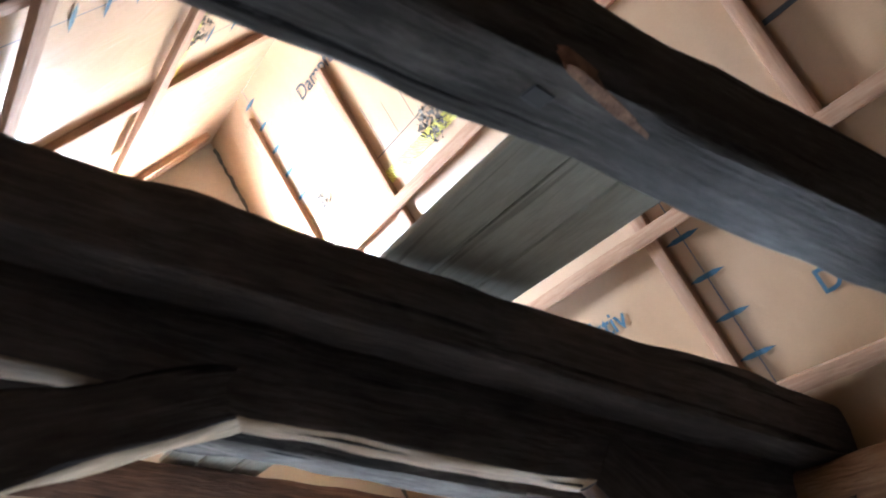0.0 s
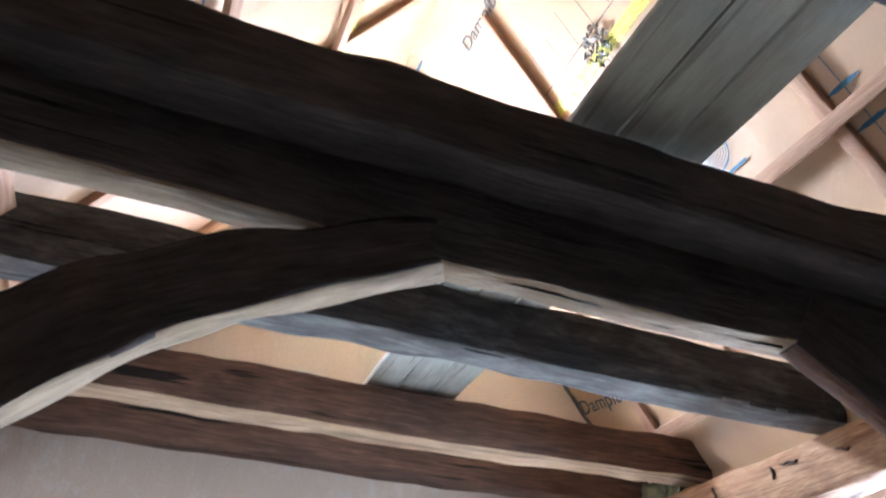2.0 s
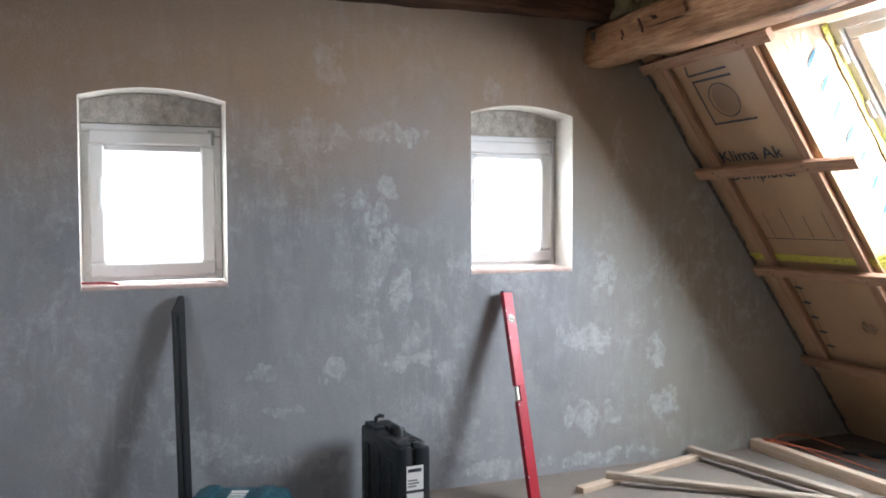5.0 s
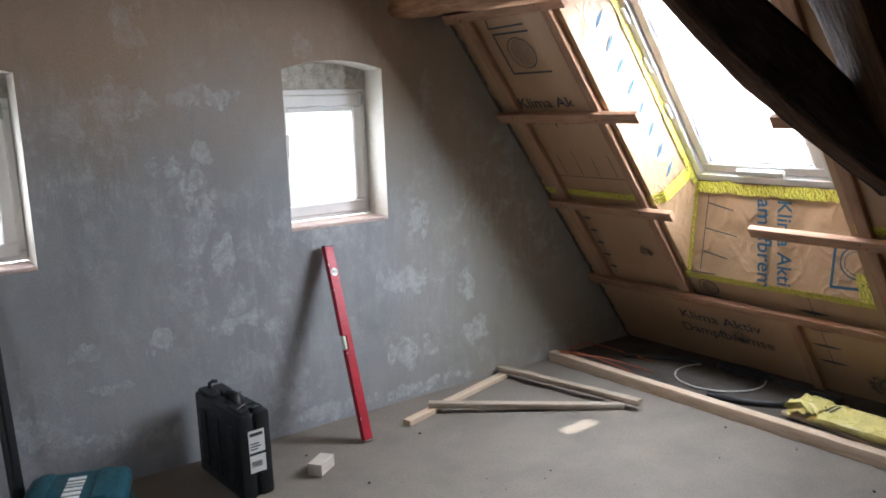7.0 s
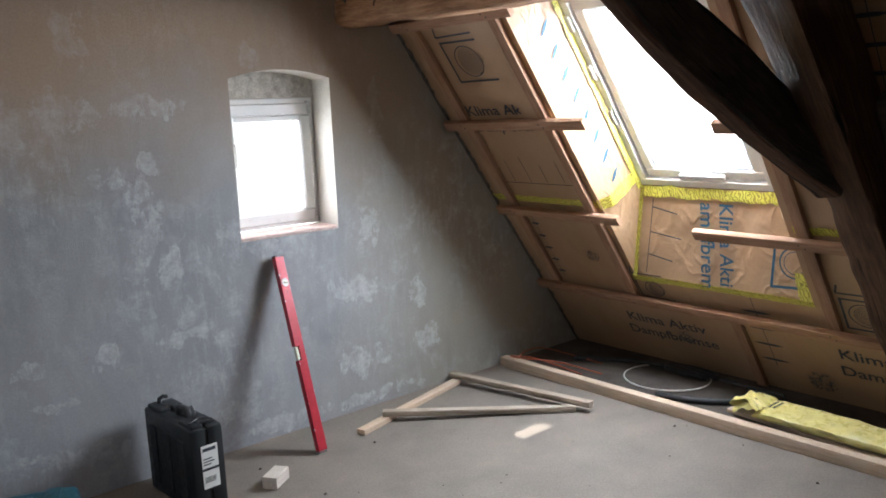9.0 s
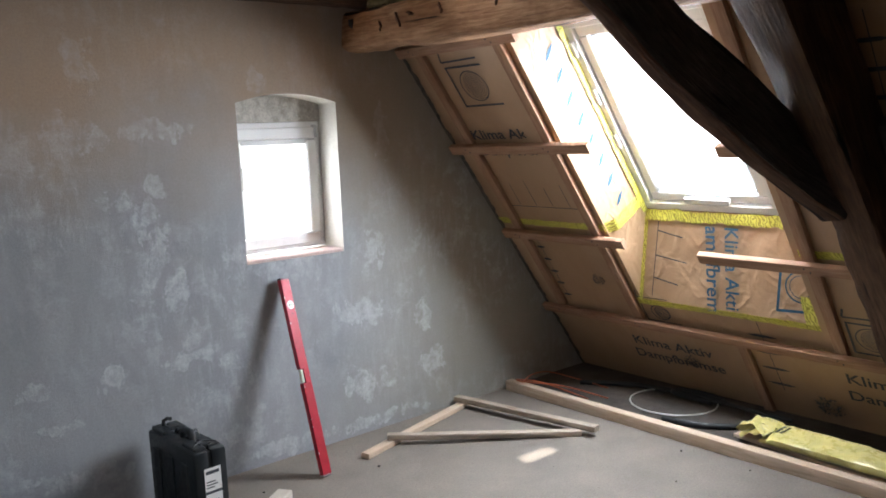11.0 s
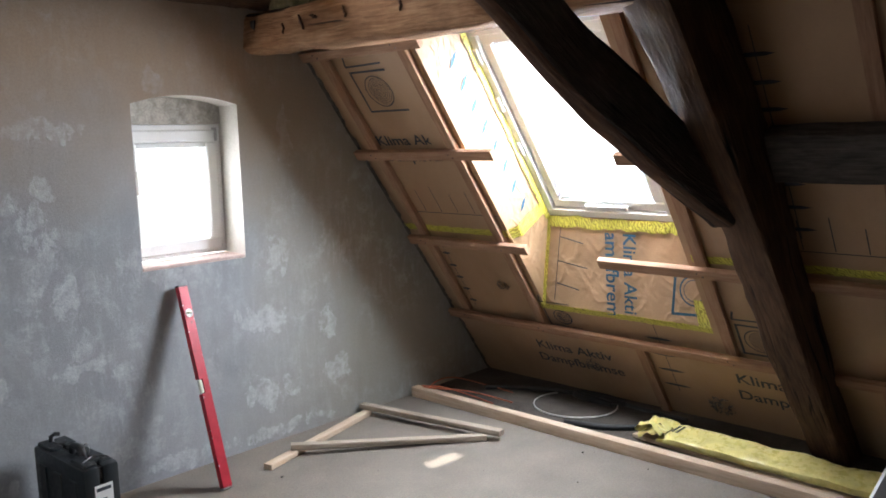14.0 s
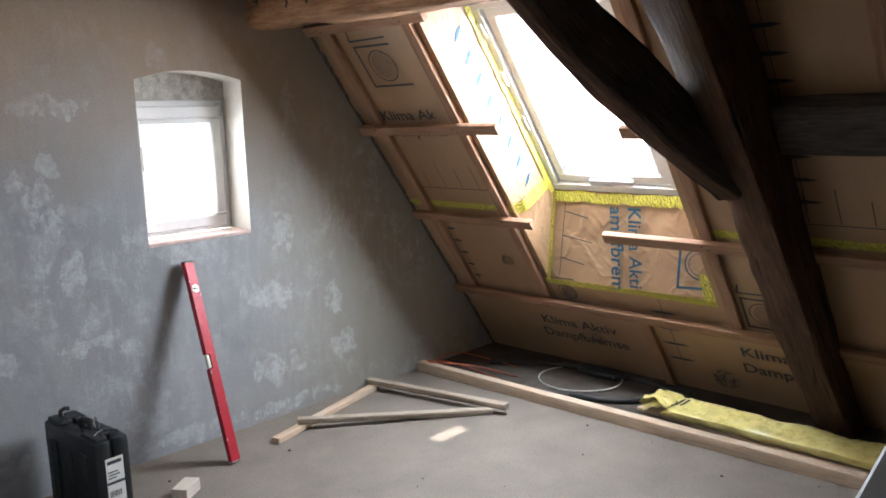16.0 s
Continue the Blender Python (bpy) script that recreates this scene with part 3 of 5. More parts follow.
def build_recess():
    """Lining that runs from the slope out to the frame of the roof window."""
    ins = [(IN_U0, IN_S0), (IN_U1, IN_S0), (IN_U1, IN_S1), (IN_U0, IN_S1)]
    out = [(SKY_U0, SKY_S0), (SKY_U1, SKY_S0), (SKY_U1, SKY_S1), (SKY_U0, SKY_S1)]
    bm = bmesh.new()
    n, m = 30, 14
    for i in range(4):
        a, c = ins[i], ins[(i + 1) % 4]
        p, q = out[i], out[(i + 1) % 4]
        g = {}
        for k in range(n + 1):
            for j in range(m + 1):
                f, h = k / n, j / m
                x = (a[0] + (c[0] - a[0]) * f) * (1 - h) + (p[0] + (q[0] - p[0]) * f) * h
                y = (a[1] + (c[1] - a[1]) * f) * (1 - h) + (p[1] + (q[1] - p[1]) * f) * h
                soft = recess_soft(x, y, i, f, h)
                g[k, j] = bm.verts.new((x, y, SKY_D * h + soft))
        for k in range(n):
            for j in range(m):
                bm.faces.new((g[k, j], g[k + 1, j], g[k + 1, j + 1], g[k, j + 1]))
    bmesh.ops.remove_doubles(bm, verts=bm.verts, dist=1e-5)
    ob = part("recess_lining", bm, CREASED, LINING_R, "tan membrane folded out to the roof window")
    smooth(ob, 50)


build_recess()


def build_roof_window():
    base = empty("roof_window", RIGHT_M @ pose(SKY_U0, SKY_S0, SKY_D), "white lacquered pivot roof window in the lined recess", "roof window")
    w, h = SKY_U1 - SKY_U0, SKY_S1 - SKY_S0

    def ring(bm, x0, y0, x1, y1, t, z0, z1, bev):
        add_box(bm, (x0, y0, z0), (x1, y0 + t, z1), bev)
        add_box(bm, (x0, y1 - t, z0), (x1, y1, z1), bev)
        add_box(bm, (x0, y0 + t, z0), (x0 + t, y1 - t, z1), bev)
        add_box(bm, (x1 - t, y0 + t, z0), (x1, y1 - t, z1), bev)

    bm = bmesh.new()
    ring(bm, 0, 0, w, h, 0.045, -0.10, 0.0, 0.003)
    part("frame", bm, WHITE_LACQUER, base)
    bm = bmesh.new()
    ring(bm, 0.05, 0.05, w - 0.05, h - 0.05, 0.055, -0.085, -0.018, 0.006)
    sash = part("sash", bm, WHITE_LACQUER, base)
    for inset, t in ((0.112, 0.005), (0.128, 0.004)):
        bm = bmesh.new()
        ring(bm, inset, inset, w - inset, h - inset, t, -0.05, -0.030, 0.001)
        part("gasket", bm, GASKET, sash, "thin grey gasket line")
    bm = box((0.1, 0.1, -0.062), (w - 0.1, h - 0.1, -0.050))
    pane = part("pane", bm, GLASS, base)
    pane.visible_shadow = False
    bm = bmesh.new()
    add_box(bm, (w / 2 - 0.13, 0.055, -0.018), (w / 2 + 0.13, 0.085, 0.004), 0.006, None, 2)
    part("vent_handle", bm, PVC, sash, "white bar handle")
    for y in (0.42, 0.70, 0.98):
        bm = box((0.0, y, -0.001), (0.03, y + 0.09, 0.014), 0.006)
        part("bracket", bm, PVC, base)
    return base


roof_window = build_roof_window()
# unseen copy, added as an opening for the left slope's lamp
copy_thing(roof_window, LEFT_M @ pose(-LEFT_U1, LEFT_S0, -0.008))


def build_gable_window(name, x0, x1, z0, z1, label):
    base = empty(name, pose(x0, 0.175, z0), label, "window", kind="structure")
    w, h = x1 - x0, z1 - z0
    ft = h - 0.09          # top of the frame; plaster closes the rest under the arch

    def ring(bm, a, c, d, e, t, y0, y1, bev):
        add_box(bm, (a, y0, c), (d, y1, c + t), bev)
        add_box(bm, (a, y0, e - t), (d, y1, e), bev)
        add_box(bm, (a, y0, c + t), (a + t, y1, e - t), bev)
        add_box(bm, (d - t, y0, c + t), (d, y1, e - t), bev)

    bm = bmesh.new()
    ring(bm, 0.002, 0.022, w - 0.002, ft, 0.042, 0.0, 0.07, 0.004)
    part("window_frame", bm, PVC, base)
    bm = bmesh.new()
    ring(bm, 0.030, 0.040, w - 0.030, ft - 0.026, 0.062, -0.018, 0.05, 0.008)
    ring(bm, 0.080, 0.090, w - 0.080, ft - 0.076, 0.014, -0.010, 0.04, 0.004)
    add_box(bm, (0.092, -0.012, ft - 0.116), (w - 0.092, 0.042, ft - 0.088), 0.004)
    sash = part("sash", bm, PVC, base)
    pane = part("pane", box((0.09, 0.015, 0.10), (w - 0.09, 0.03, ft - 0.112)), GLASS, base)
    pane.visible_shadow = False
    # closed strip under the arch
    bm = bmesh.new()
    n = 10
    prism(bm, [(0.001, ft + 0.001)] + [(w - 0.001, ft + 0.001)] +
          [(w - 0.001 - (w - 0.002) * i / n, h - 0.002 + W_ARCH * (1 - (1 - 2 * i / n) ** 2)) for i in range(n + 1)], -0.01, 0.12)
    part("lintel_infill", bm, ROUGH_REVEAL, base, "rough plaster strip above the frame")
    # tiled sill
    bm = bmesh.new()
    add_box(bm, (0.003, -0.173, 0.0), (w - 0.003, 0.0, 0.018), 0.004)
    part("window_sill", bm, BRICK, base, "thin reddish sill")
    # hinge and handle
    bm = bmesh.new()
    add_box(bm, (w - 0.046, -0.030, ft - 0.085), (w - 0.034, -0.016, ft - 0.020), 0.003)
    add_box(bm, (w - 0.060, -0.026, ft - 0.030), (w - 0.034, -0.016, ft - 0.018), 0.002)
    part("hinge", bm, METAL, sash, "grey metal hinge")
    bm = bmesh.new()
    add_box(bm, (0.058, -0.03, h * 0.42), (0.084, -0.017, h * 0.42 + 0.07), 0.004)
    add_box(bm, (0.062, -0.055, h * 0.42 + 0.02), (0.080, -0.04, h * 0.42 + 0.14), 0.005)
    add_box(bm, (0.065, -0.045, h * 0.42 + 0.025), (0.077, -0.03, h * 0.42 + 0.04))
    part("handle", bm, PVC, sash, "white lever handle")
    return base


build_gable_window("window_1", *WINDOWS[0], "white plastic casement window under a flat arch")
build_gable_window("window_2", *WINDOWS[1], "white plastic casement window under a flat arch")
build_gable_window("window_3", *WINDOWS[2], "small white window in the loft gable")


# ---- old timber frame ----
TRUSS_Y = -2.25
L0, R0 = LEFT + 1.55, EAVE - 1.66
timber("collar_beam", [(L0, -0.075, COLLAR + 0.11), (1.0, -0.08, COLLAR + 0.105), (R0, -0.075, COLLAR + 0.11)], 0.14, 0.22, (0, 1, 0), OLD_RED,
       "red-brown old oak collar beam against the gable", "beam", "collar beams", 1.0, wob=0.0095, dents=0.9, step=0.05)
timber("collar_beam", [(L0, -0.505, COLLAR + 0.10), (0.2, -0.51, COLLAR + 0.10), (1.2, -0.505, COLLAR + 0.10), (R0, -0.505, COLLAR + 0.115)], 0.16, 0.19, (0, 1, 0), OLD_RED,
       "brown hewn oak collar beam, light on its lower face put into colour", "beam", "collar beams", 2.0, wob=0.0095, dents=0.9, step=0.05, under=LIT_WARM_FACE)
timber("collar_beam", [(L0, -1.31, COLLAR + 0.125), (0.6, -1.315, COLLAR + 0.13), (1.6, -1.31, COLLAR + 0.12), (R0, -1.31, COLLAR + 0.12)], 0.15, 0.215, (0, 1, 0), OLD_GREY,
       "grey weathered hewn oak collar beam", "beam", "collar beams", 3.0, wob=0.0095, dents=0.9, step=0.05, under=LIT_GREY_FACE)
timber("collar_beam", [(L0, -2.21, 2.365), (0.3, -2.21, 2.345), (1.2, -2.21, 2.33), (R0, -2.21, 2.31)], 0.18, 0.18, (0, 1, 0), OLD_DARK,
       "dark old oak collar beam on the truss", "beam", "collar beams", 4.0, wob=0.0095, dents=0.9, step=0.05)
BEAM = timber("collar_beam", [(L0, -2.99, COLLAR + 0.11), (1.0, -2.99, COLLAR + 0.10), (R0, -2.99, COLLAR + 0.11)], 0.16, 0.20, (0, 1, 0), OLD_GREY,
       "grey weathered oak collar beam with knots", "beam", "collar beams", 5.0, wob=0.0095, dents=0.9, step=0.05, under=LIT_DUSK_FACE)
timber("collar_beam", [(L0, -3.95, COLLAR + 0.12), (R0, -3.95, COLLAR + 0.12)], 0.17, 0.22, (0, 1, 0), OLD_DARK,
       "dark old oak collar beam", "beam", "collar beams", 6.0)
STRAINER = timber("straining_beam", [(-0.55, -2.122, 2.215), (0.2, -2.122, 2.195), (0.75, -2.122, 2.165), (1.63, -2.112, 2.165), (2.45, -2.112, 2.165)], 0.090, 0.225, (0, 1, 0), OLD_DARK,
       "dark old oak straining beam under the collar", "beam", seed=7.0, wob=0.010, dents=0.9, step=0.045, chamfer=0.012, under=LIT_BEIGE_FACE)
# purlins along the house
PURLIN = timber("purlin", [(2.50, -0.004, 2.135), (2.515, -1.2, 2.115), (2.51, -3.0, 2.11), (2.52, BACK + 0.004, 2.11)], 0.18, 0.20, (1, 0, 0), OLD_WARM,
       "warm brown hewn oak purlin with mortise holes", "beam", "purlins", 8.0, wob=0.012, chamfer=0.034, step=0.05, dents=0.8)
timber("purlin", [(-0.47, -0.004, 2.13), (-0.45, BACK + 0.004, 2.11)], 0.18, 0.20, (1, 0, 0), OLD_WARM,
       "brown hewn oak purlin", "beam", "purlins", 9.0)
# leaning posts and braces of the truss
on_right = lambda u, s, d: RIGHT_M @ Vector((u, s, d))
timber("leaning_post", [on_right(2.340, -0.08, 0.095), on_right(2.300, 0.9, 0.13), on_right(2.268, 1.8, 0.15), on_right(2.212, 2.75, 0.165)], (0.165, 0.26), (0.17, 0.28), (0, 1, 0), OLD_POST,
       "reddish brown old oak leaning post of the truss", "post", seed=10.0, wob=0.013, dents=0.9, step=0.045, chamfer=0.026, skew=(0.0, 0.07))
timber("side_rail", [on_right(2.39, 1.91, 0.078), on_right(3.6, 1.91, 0.08), on_right(5.6, 1.90, 0.08)], 0.085, 0.215, RIGHT_M.to_3x3() @ Vector((0, 0, 1)), OLD_DARK,
       "dark old oak rail running along the slope behind the post", "rail", seed=15.0, wob=0.006)
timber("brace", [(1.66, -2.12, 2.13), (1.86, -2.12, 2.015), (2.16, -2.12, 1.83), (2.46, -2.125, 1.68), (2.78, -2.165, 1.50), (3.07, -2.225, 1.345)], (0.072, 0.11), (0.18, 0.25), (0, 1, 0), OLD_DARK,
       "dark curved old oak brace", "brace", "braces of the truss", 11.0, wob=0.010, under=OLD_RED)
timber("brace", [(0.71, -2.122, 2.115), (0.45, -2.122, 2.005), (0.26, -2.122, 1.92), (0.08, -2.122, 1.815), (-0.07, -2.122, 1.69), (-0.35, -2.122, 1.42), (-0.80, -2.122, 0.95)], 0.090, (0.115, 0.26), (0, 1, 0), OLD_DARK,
       "dark curved old oak brace", "brace", "braces of the truss", 12.0, wob=0.011, dents=0.9, step=0.045, chamfer=0.012, under=LIT_BEIGE_FACE)
timber("leaning_post", [(2 * RIDGE_X - 4.06, TRUSS_Y, -0.03), (2 * RIDGE_X - 2.62, TRUSS_Y, 1.98)], 0.19, (0.20, 0.24), (0, 1, 0), OLD_DARK,
       "dark old oak leaning post of the truss", "post", seed=13.0)


def board(name, x0, x1, y0, y1, z, t, mat, label, seed):
    bm = bmesh.new()
    sweep_timber(bm, [(0, 0, t / 2), (0, y1 - y0, t / 2)], x1 - x0, t, (1, 0, 0), seed, wob=0.003, chamfer=0.004, step=0.1)
    smooth(thing(name, bm, mat, pose((x0 + x1) / 2, y0, z), label, "board", "boards on the beams"))


for bx0, bx1, by0, sd in ((0.975, 1.10, -2.97, 1), (1.106, 1.238, -2.95, 2), (1.244, 1.362, -2.98, 3)):
    board("loft_board", bx0, bx1, by0, -0.44, 2.474, 0.026, GREY_BOARD, "weathered grey board laid across the collar beams", 20 + sd)


# ---- laths and battens on the slopes ----
def lath(name, slope, u, s, length, up, w=0.055, h=0.03, d=0.004, mat=None, seed=0.0):
    """A lath on a slope: up: along the slope, else along the house."""
    base = RIGHT_M if slope == "right" else LEFT_M
    k = 1 if slope == "right" else -1
    m = base @ pose(k * u, s, d, 0, 0, 90 if up else (0 if k == 1 else 180))
    ob = thing(name, lath_mesh(length, w, h, seed), mat or NEW_LATH, m,
               "planed spruce lath running up the roof slope" if up else "sawn spruce batten nailed across the laths", "lath" if up else "batten",
               "laths on the slope" if up else "battens on the slope")
    return smooth(ob, 30)


for i, (u, s, ln) in enumerate(((0.17, 0.64, 1.92), (0.755, 0.60, 1.95), (1.91, 0.57, 1.98), (2.075, 2.95, 2.35), (2.75, 0.60, 4.7), (3.4, 0.6, 4.7), (4.05, 0.6, 4.7),
                                (0.43, 2.95, 2.35), (1.08, 2.95, 2.18), (1.37, 0.02, 0.55), (2.6, 0.05, 0.5))):
    lath("lath", "right", u, s, ln, True, seed=30 + i)
for i, (u, s, ln) in enumerate(((0.05, 2.53, 0.87), (0.02, 1.89, 1.01), (0.05, 1.255, 0.895), (0.02, 0.615, 3.4), (1.70, 1.865, 0.62), (1.375, 1.215, 2.6),
                                (1.3, 3.69, 2.6), (0.6, 4.40, 2.6), (0.02, 3.10, 1.2), (1.8, 3.05, 2.4))):
    lath("batten", "right", u, s, ln, False, d=0.034, seed=50 + i)
for i, (u, s, ln) in enumerate(((1.07, 2.6, 2.7), (2.0, 2.6, 2.7), (2.85, 2.6, 2.7), (0.2, 2.6, 2.7))):
    lath("lath", "left", u, s, ln, True, seed=70 + i)
for i, (u, s, ln) in enumerate(((0.6, 4.515, 2.6), (0.8, 3.79, 2.6), (0.8, 3.0, 2.6))):
    lath("batten", "left", u, s, ln, False, d=0.034, seed=80 + i)


def nail(slope_m, k, u, s, d, parent):
    bm = bmesh.new()
    bmesh.ops.create_cone(bm, cap_ends=True, segments=8, radius1=0.0045, radius2=0.004, depth=0.002)
    ob = part("nail", bm, BLACK_PLASTIC, parent)
    ob.matrix_parent_inverse = parent.matrix_world.inverted()
    ob.matrix_basis = slope_m @ pose(k * u, s, d)


for ob in [o for o in scene.objects if o.name.startswith("batten")]:
    here = RIGHT_M.inverted() @ ob.matrix_world.translation
    if abs(here.z) < 0.1:
        reach = max(v.co.x for v in ob.data.vertices)
        for lu in (0.17, 0.755, 1.91):
            if here.x < lu < here.x + reach and here.y < 2.6:
                for du, ds in ((-0.012, 0.010), (0.013, -0.009)):
                    nail(RIGHT_M, 1, lu + du, here.y + ds, 0.0652, ob)


# bright overcast sky far outside the windows
bm = bmesh.new()
add_box(bm, (-8, 6.0, -4), (12, 6.1, 12))
thing("backdrop_front", bm, SKY_FRONT, None, "bright white overcast sky", "sky", kind="structure")
bm = bmesh.new()
add_box(bm, (11, -14, -8), (11.1, 10, 20))
thing("backdrop_side", bm, SKY_SIDE, None, "bright white overcast sky", "sky", kind="structure")


# ---- prints and tapes on the lining ----


def print_part(bm, mat, parent, m=None, name="print"):
    return part(name, bm, mat, parent, "", m)


def stamp(words, u, s, width, height, mat, turn=0.0, m=None, parent=None, cut=None):
    """Printed words: lower left corner at u, s, fitted to a width and letter height."""
    me = text_mesh(words, 1.0)
    xs = [v.co.x for v in me.vertices]
    sx, sy = width / (max(xs) - min(xs)), height / 0.69
    x0 = min(xs)
    for v in me.vertices:
        v.co = Vector(((v.co.x - x0) * sx, v.co.y * sy, 0))
    if cut:
        bm = bmesh.new()
        bm.from_mesh(me)
        for x, way in zip(cut, (-1, 1)):
            bmesh.ops.bisect_plane(bm, geom=bm.verts[:] + bm.edges[:] + bm.faces[:], plane_co=(x, 0, 0), plane_no=(way, 0, 0), clear_outer=True)
        bm.to_mesh(me)
        bm.free()
    me.materials.append(mat)
    ob = new("print", me)
    ob.parent = parent or LINING_R
    ob.matrix_basis = (m or Matrix.Identity(4)) @ pose(u, s, 0.0065, 0, 0, turn)
    return ob


def stroke(bm, a, c, w, taper=False, d=0.0065):
    a, c = Vector((*a, d)), Vector((*c, d))
    t = (c - a).normalized()
    n = Vector((-t.y, t.x, 0)) * w / 2
    if taper:
        k = (c - a) * 0.28
        pts = [a, a + k - n, c - k - n, c, c - k + n, a + k + n]
    else:
        pts = [a - n, c - n, c + n, a + n]
    bm.faces.new([bm.verts.new(p) for p in pts])


def circle_line(bm, x, y, r, w, n=28, squash=1.0, d=0.0066):
    a = [bm.verts.new((x + math.cos(i * math.tau / n) * (r - w / 2), y + math.sin(i * math.tau / n) * (r - w / 2) * squash, d)) for i in range(n)]
    c = [bm.verts.new((x + math.cos(i * math.tau / n) * (r + w / 2), y + math.sin(i * math.tau / n) * (r + w / 2) * squash, d)) for i in range(n)]
    for i in range(n):
        j = (i + 1) % n
        bm.faces.new((a[i], c[i], c[j], a[j]))


def emblem(u, s, w, h, mat, parent, m=None, thick=0.012):
    """Printed corner bracket with a disc of growth rings."""
    bm = bmesh.new()
    stroke(bm, (u, s), (u, s + h), thick)
    stroke(bm, (u - thick / 2, s), (u + w, s), thick)
    stroke(bm, (u - thick / 2, s + h), (u + w * 0.92, s + h), thick)
    stroke(bm, (u - 0.01, s + h + 0.035), (u + w * 0.9, s + h + 0.04), thick * 0.9)
    stroke(bm, (u - 0.01, s + h + 0.035), (u + 0.005, s + h + 0.09), thick * 0.9)
    circle_line(bm, u + w * 0.5, s + h * 0.50, h * 0.38, 0.006)
    for k in range(1, 8):
        circle_line(bm, u + w * 0.5 + 0.002 * k, s + h * 0.50, h * 0.38 * k / 8, 0.0030)
    return print_part(bm, mat, parent, m)


def ruler(u, s0, n, gap, mat, parent, length=0.11, k=1):
    """A thin line up the slope with a row of pointed dashes across it."""
    bm = bmesh.new()
    stroke(bm, (k * u, s0 - 0.05), (k * u, s0 + gap * n), 0.004, d=0.0060)
    for i in range(n):
        stroke(bm, (k * (u - length / 2), s0 + gap * i), (k * (u + length / 2), s0 + gap * i), 0.018, True)
    return print_part(bm, mat, parent)


def tick_line(u0, u1, s, gap, rise, mat, parent, k=1, d=0.0063):
    bm = bmesh.new()
    stroke(bm, (k * u0, s), (k * u1, s), 0.005, d=d)
    n = int((u1 - u0) / gap)
    for i in range(n):
        u = u0 + gap * (i + 0.4)
        stroke(bm, (k * u, s + 0.01), (k * u, s + rise * (0.85 + 0.3 * ((i * 7) % 3) / 2)), 0.0045, d=d)
    return print_part(bm, mat, parent)


WORD_A, WORD_B = "Klima Aktiv", "Dampfbremse"
# lower slope
stamp(WORD_A, 0.20, 1.925, 0.52, 0.062, PRINT, cut=(0.0, 0.40))
stamp(WORD_B, 0.20, 1.815, 0.56, 0.062, PRINT, cut=(0.0, 0.42))
emblem(0.288, 2.145, 0.285, 0.24, PRINT, LINING_R)
tick_line(0.10, 0.80, 1.445, 0.125, 0.165, PRINT, LINING_R)
stamp(WORD_A, 0.60, 0.365, 0.53, 0.07, PRINT)
stamp(WORD_B, 0.57, 0.245, 0.60, 0.07, PRINT)
ruler(1.50, 0.265, 4, 0.125, PRINT, LINING_R, 0.17)
stamp(WORD_A, 1.875, 0.395, 0.53, 0.07, PRINT, cut=(0.0, 0.32))
stamp(WORD_B, 1.86, 0.265, 0.60, 0.07, PRINT, cut=(0.0, 0.33))
emblem(0.80, 0.615, 0.22, 0.15, PRINT, LINING_R, None, 0.008)
ruler(0.24, 0.72, 5, 0.10, PRINT, LINING_R, 0.07)
tick_line(2.20, 4.2, 1.36, 0.125, 0.165, PRINT, LINING_R)
ruler(2.38, 1.48, 8, 0.115, PRINT, LINING_R, 0.14)
emblem(1.965, 0.645, 0.20, 0.20, PRINT, LINING_R)
emblem(2.02, 2.12, 0.26, 0.24, PRINT_BLUE, LINING_R)
# upper slope, right
stamp(WORD_B, 0.86, 5.12, 0.62, 0.07, PRINT)
tick_line(0.5, 3.0, 4.63, 0.125, 0.20, PRINT, LINING_R)
ruler(2.17, 3.03, 8, 0.148, PRINT_BLUE, LINING_R, 0.15)
emblem(1.50, 3.80, 0.22, 0.22, PRINT_BLUE, LINING_R)
stamp(WORD_B, 2.477, 3.255, 0.62, 0.078, PRINT_BLUE)
stamp(WORD_B, 0.02, 3.36, 0.60, 0.075, PRINT, -8, cut=(0.0, 0.37))
stamp(WORD_A, 1.25, 3.455, 0.55, 0.078, PRINT_BLUE)
ruler(0.49, 4.80, 5, 0.14, PRINT_BLUE, LINING_R, 0.13)
ruler(1.75, 4.80, 4, 0.13, PRINT_BLUE, LINING_R, 0.13)
emblem(2.75, 4.02, 0.32, 0.30, PRINT, LINING_R, None, 0.018)
# upper slope, left
ruler(1.80, 3.58, 8, 0.130, PRINT_BLUE, LINING_L, 0.13, -1)
ruler(1.30, 4.78, 4, 0.15, PRINT_BLUE, LINING_L, 0.13, -1)
stamp(WORD_A, -2.075, 3.92, 0.55, 0.085, PRINT_BLUE, 90, None, LINING_L)
bm = bmesh.new()
stroke(bm, (-2.33, 3.20), (-2.222, 3.468), 0.016)
stroke(bm, (-2.222, 3.468), (-2.58, 3.478), 0.016)
stroke(bm, (-2.247, 3.503), (-2.60, 3.512), 0.016)
stroke(bm, (-2.247, 3.503), (-2.232, 3.86), 0.016)
circle_line(bm, -2.42, 3.69, 0.115, 0.008)
for k in range(1, 6):
    circle_line(bm, -2.42, 3.69, 0.019 * k, 0.004)
print_part(bm, PRINT_BLUE, LINING_L)

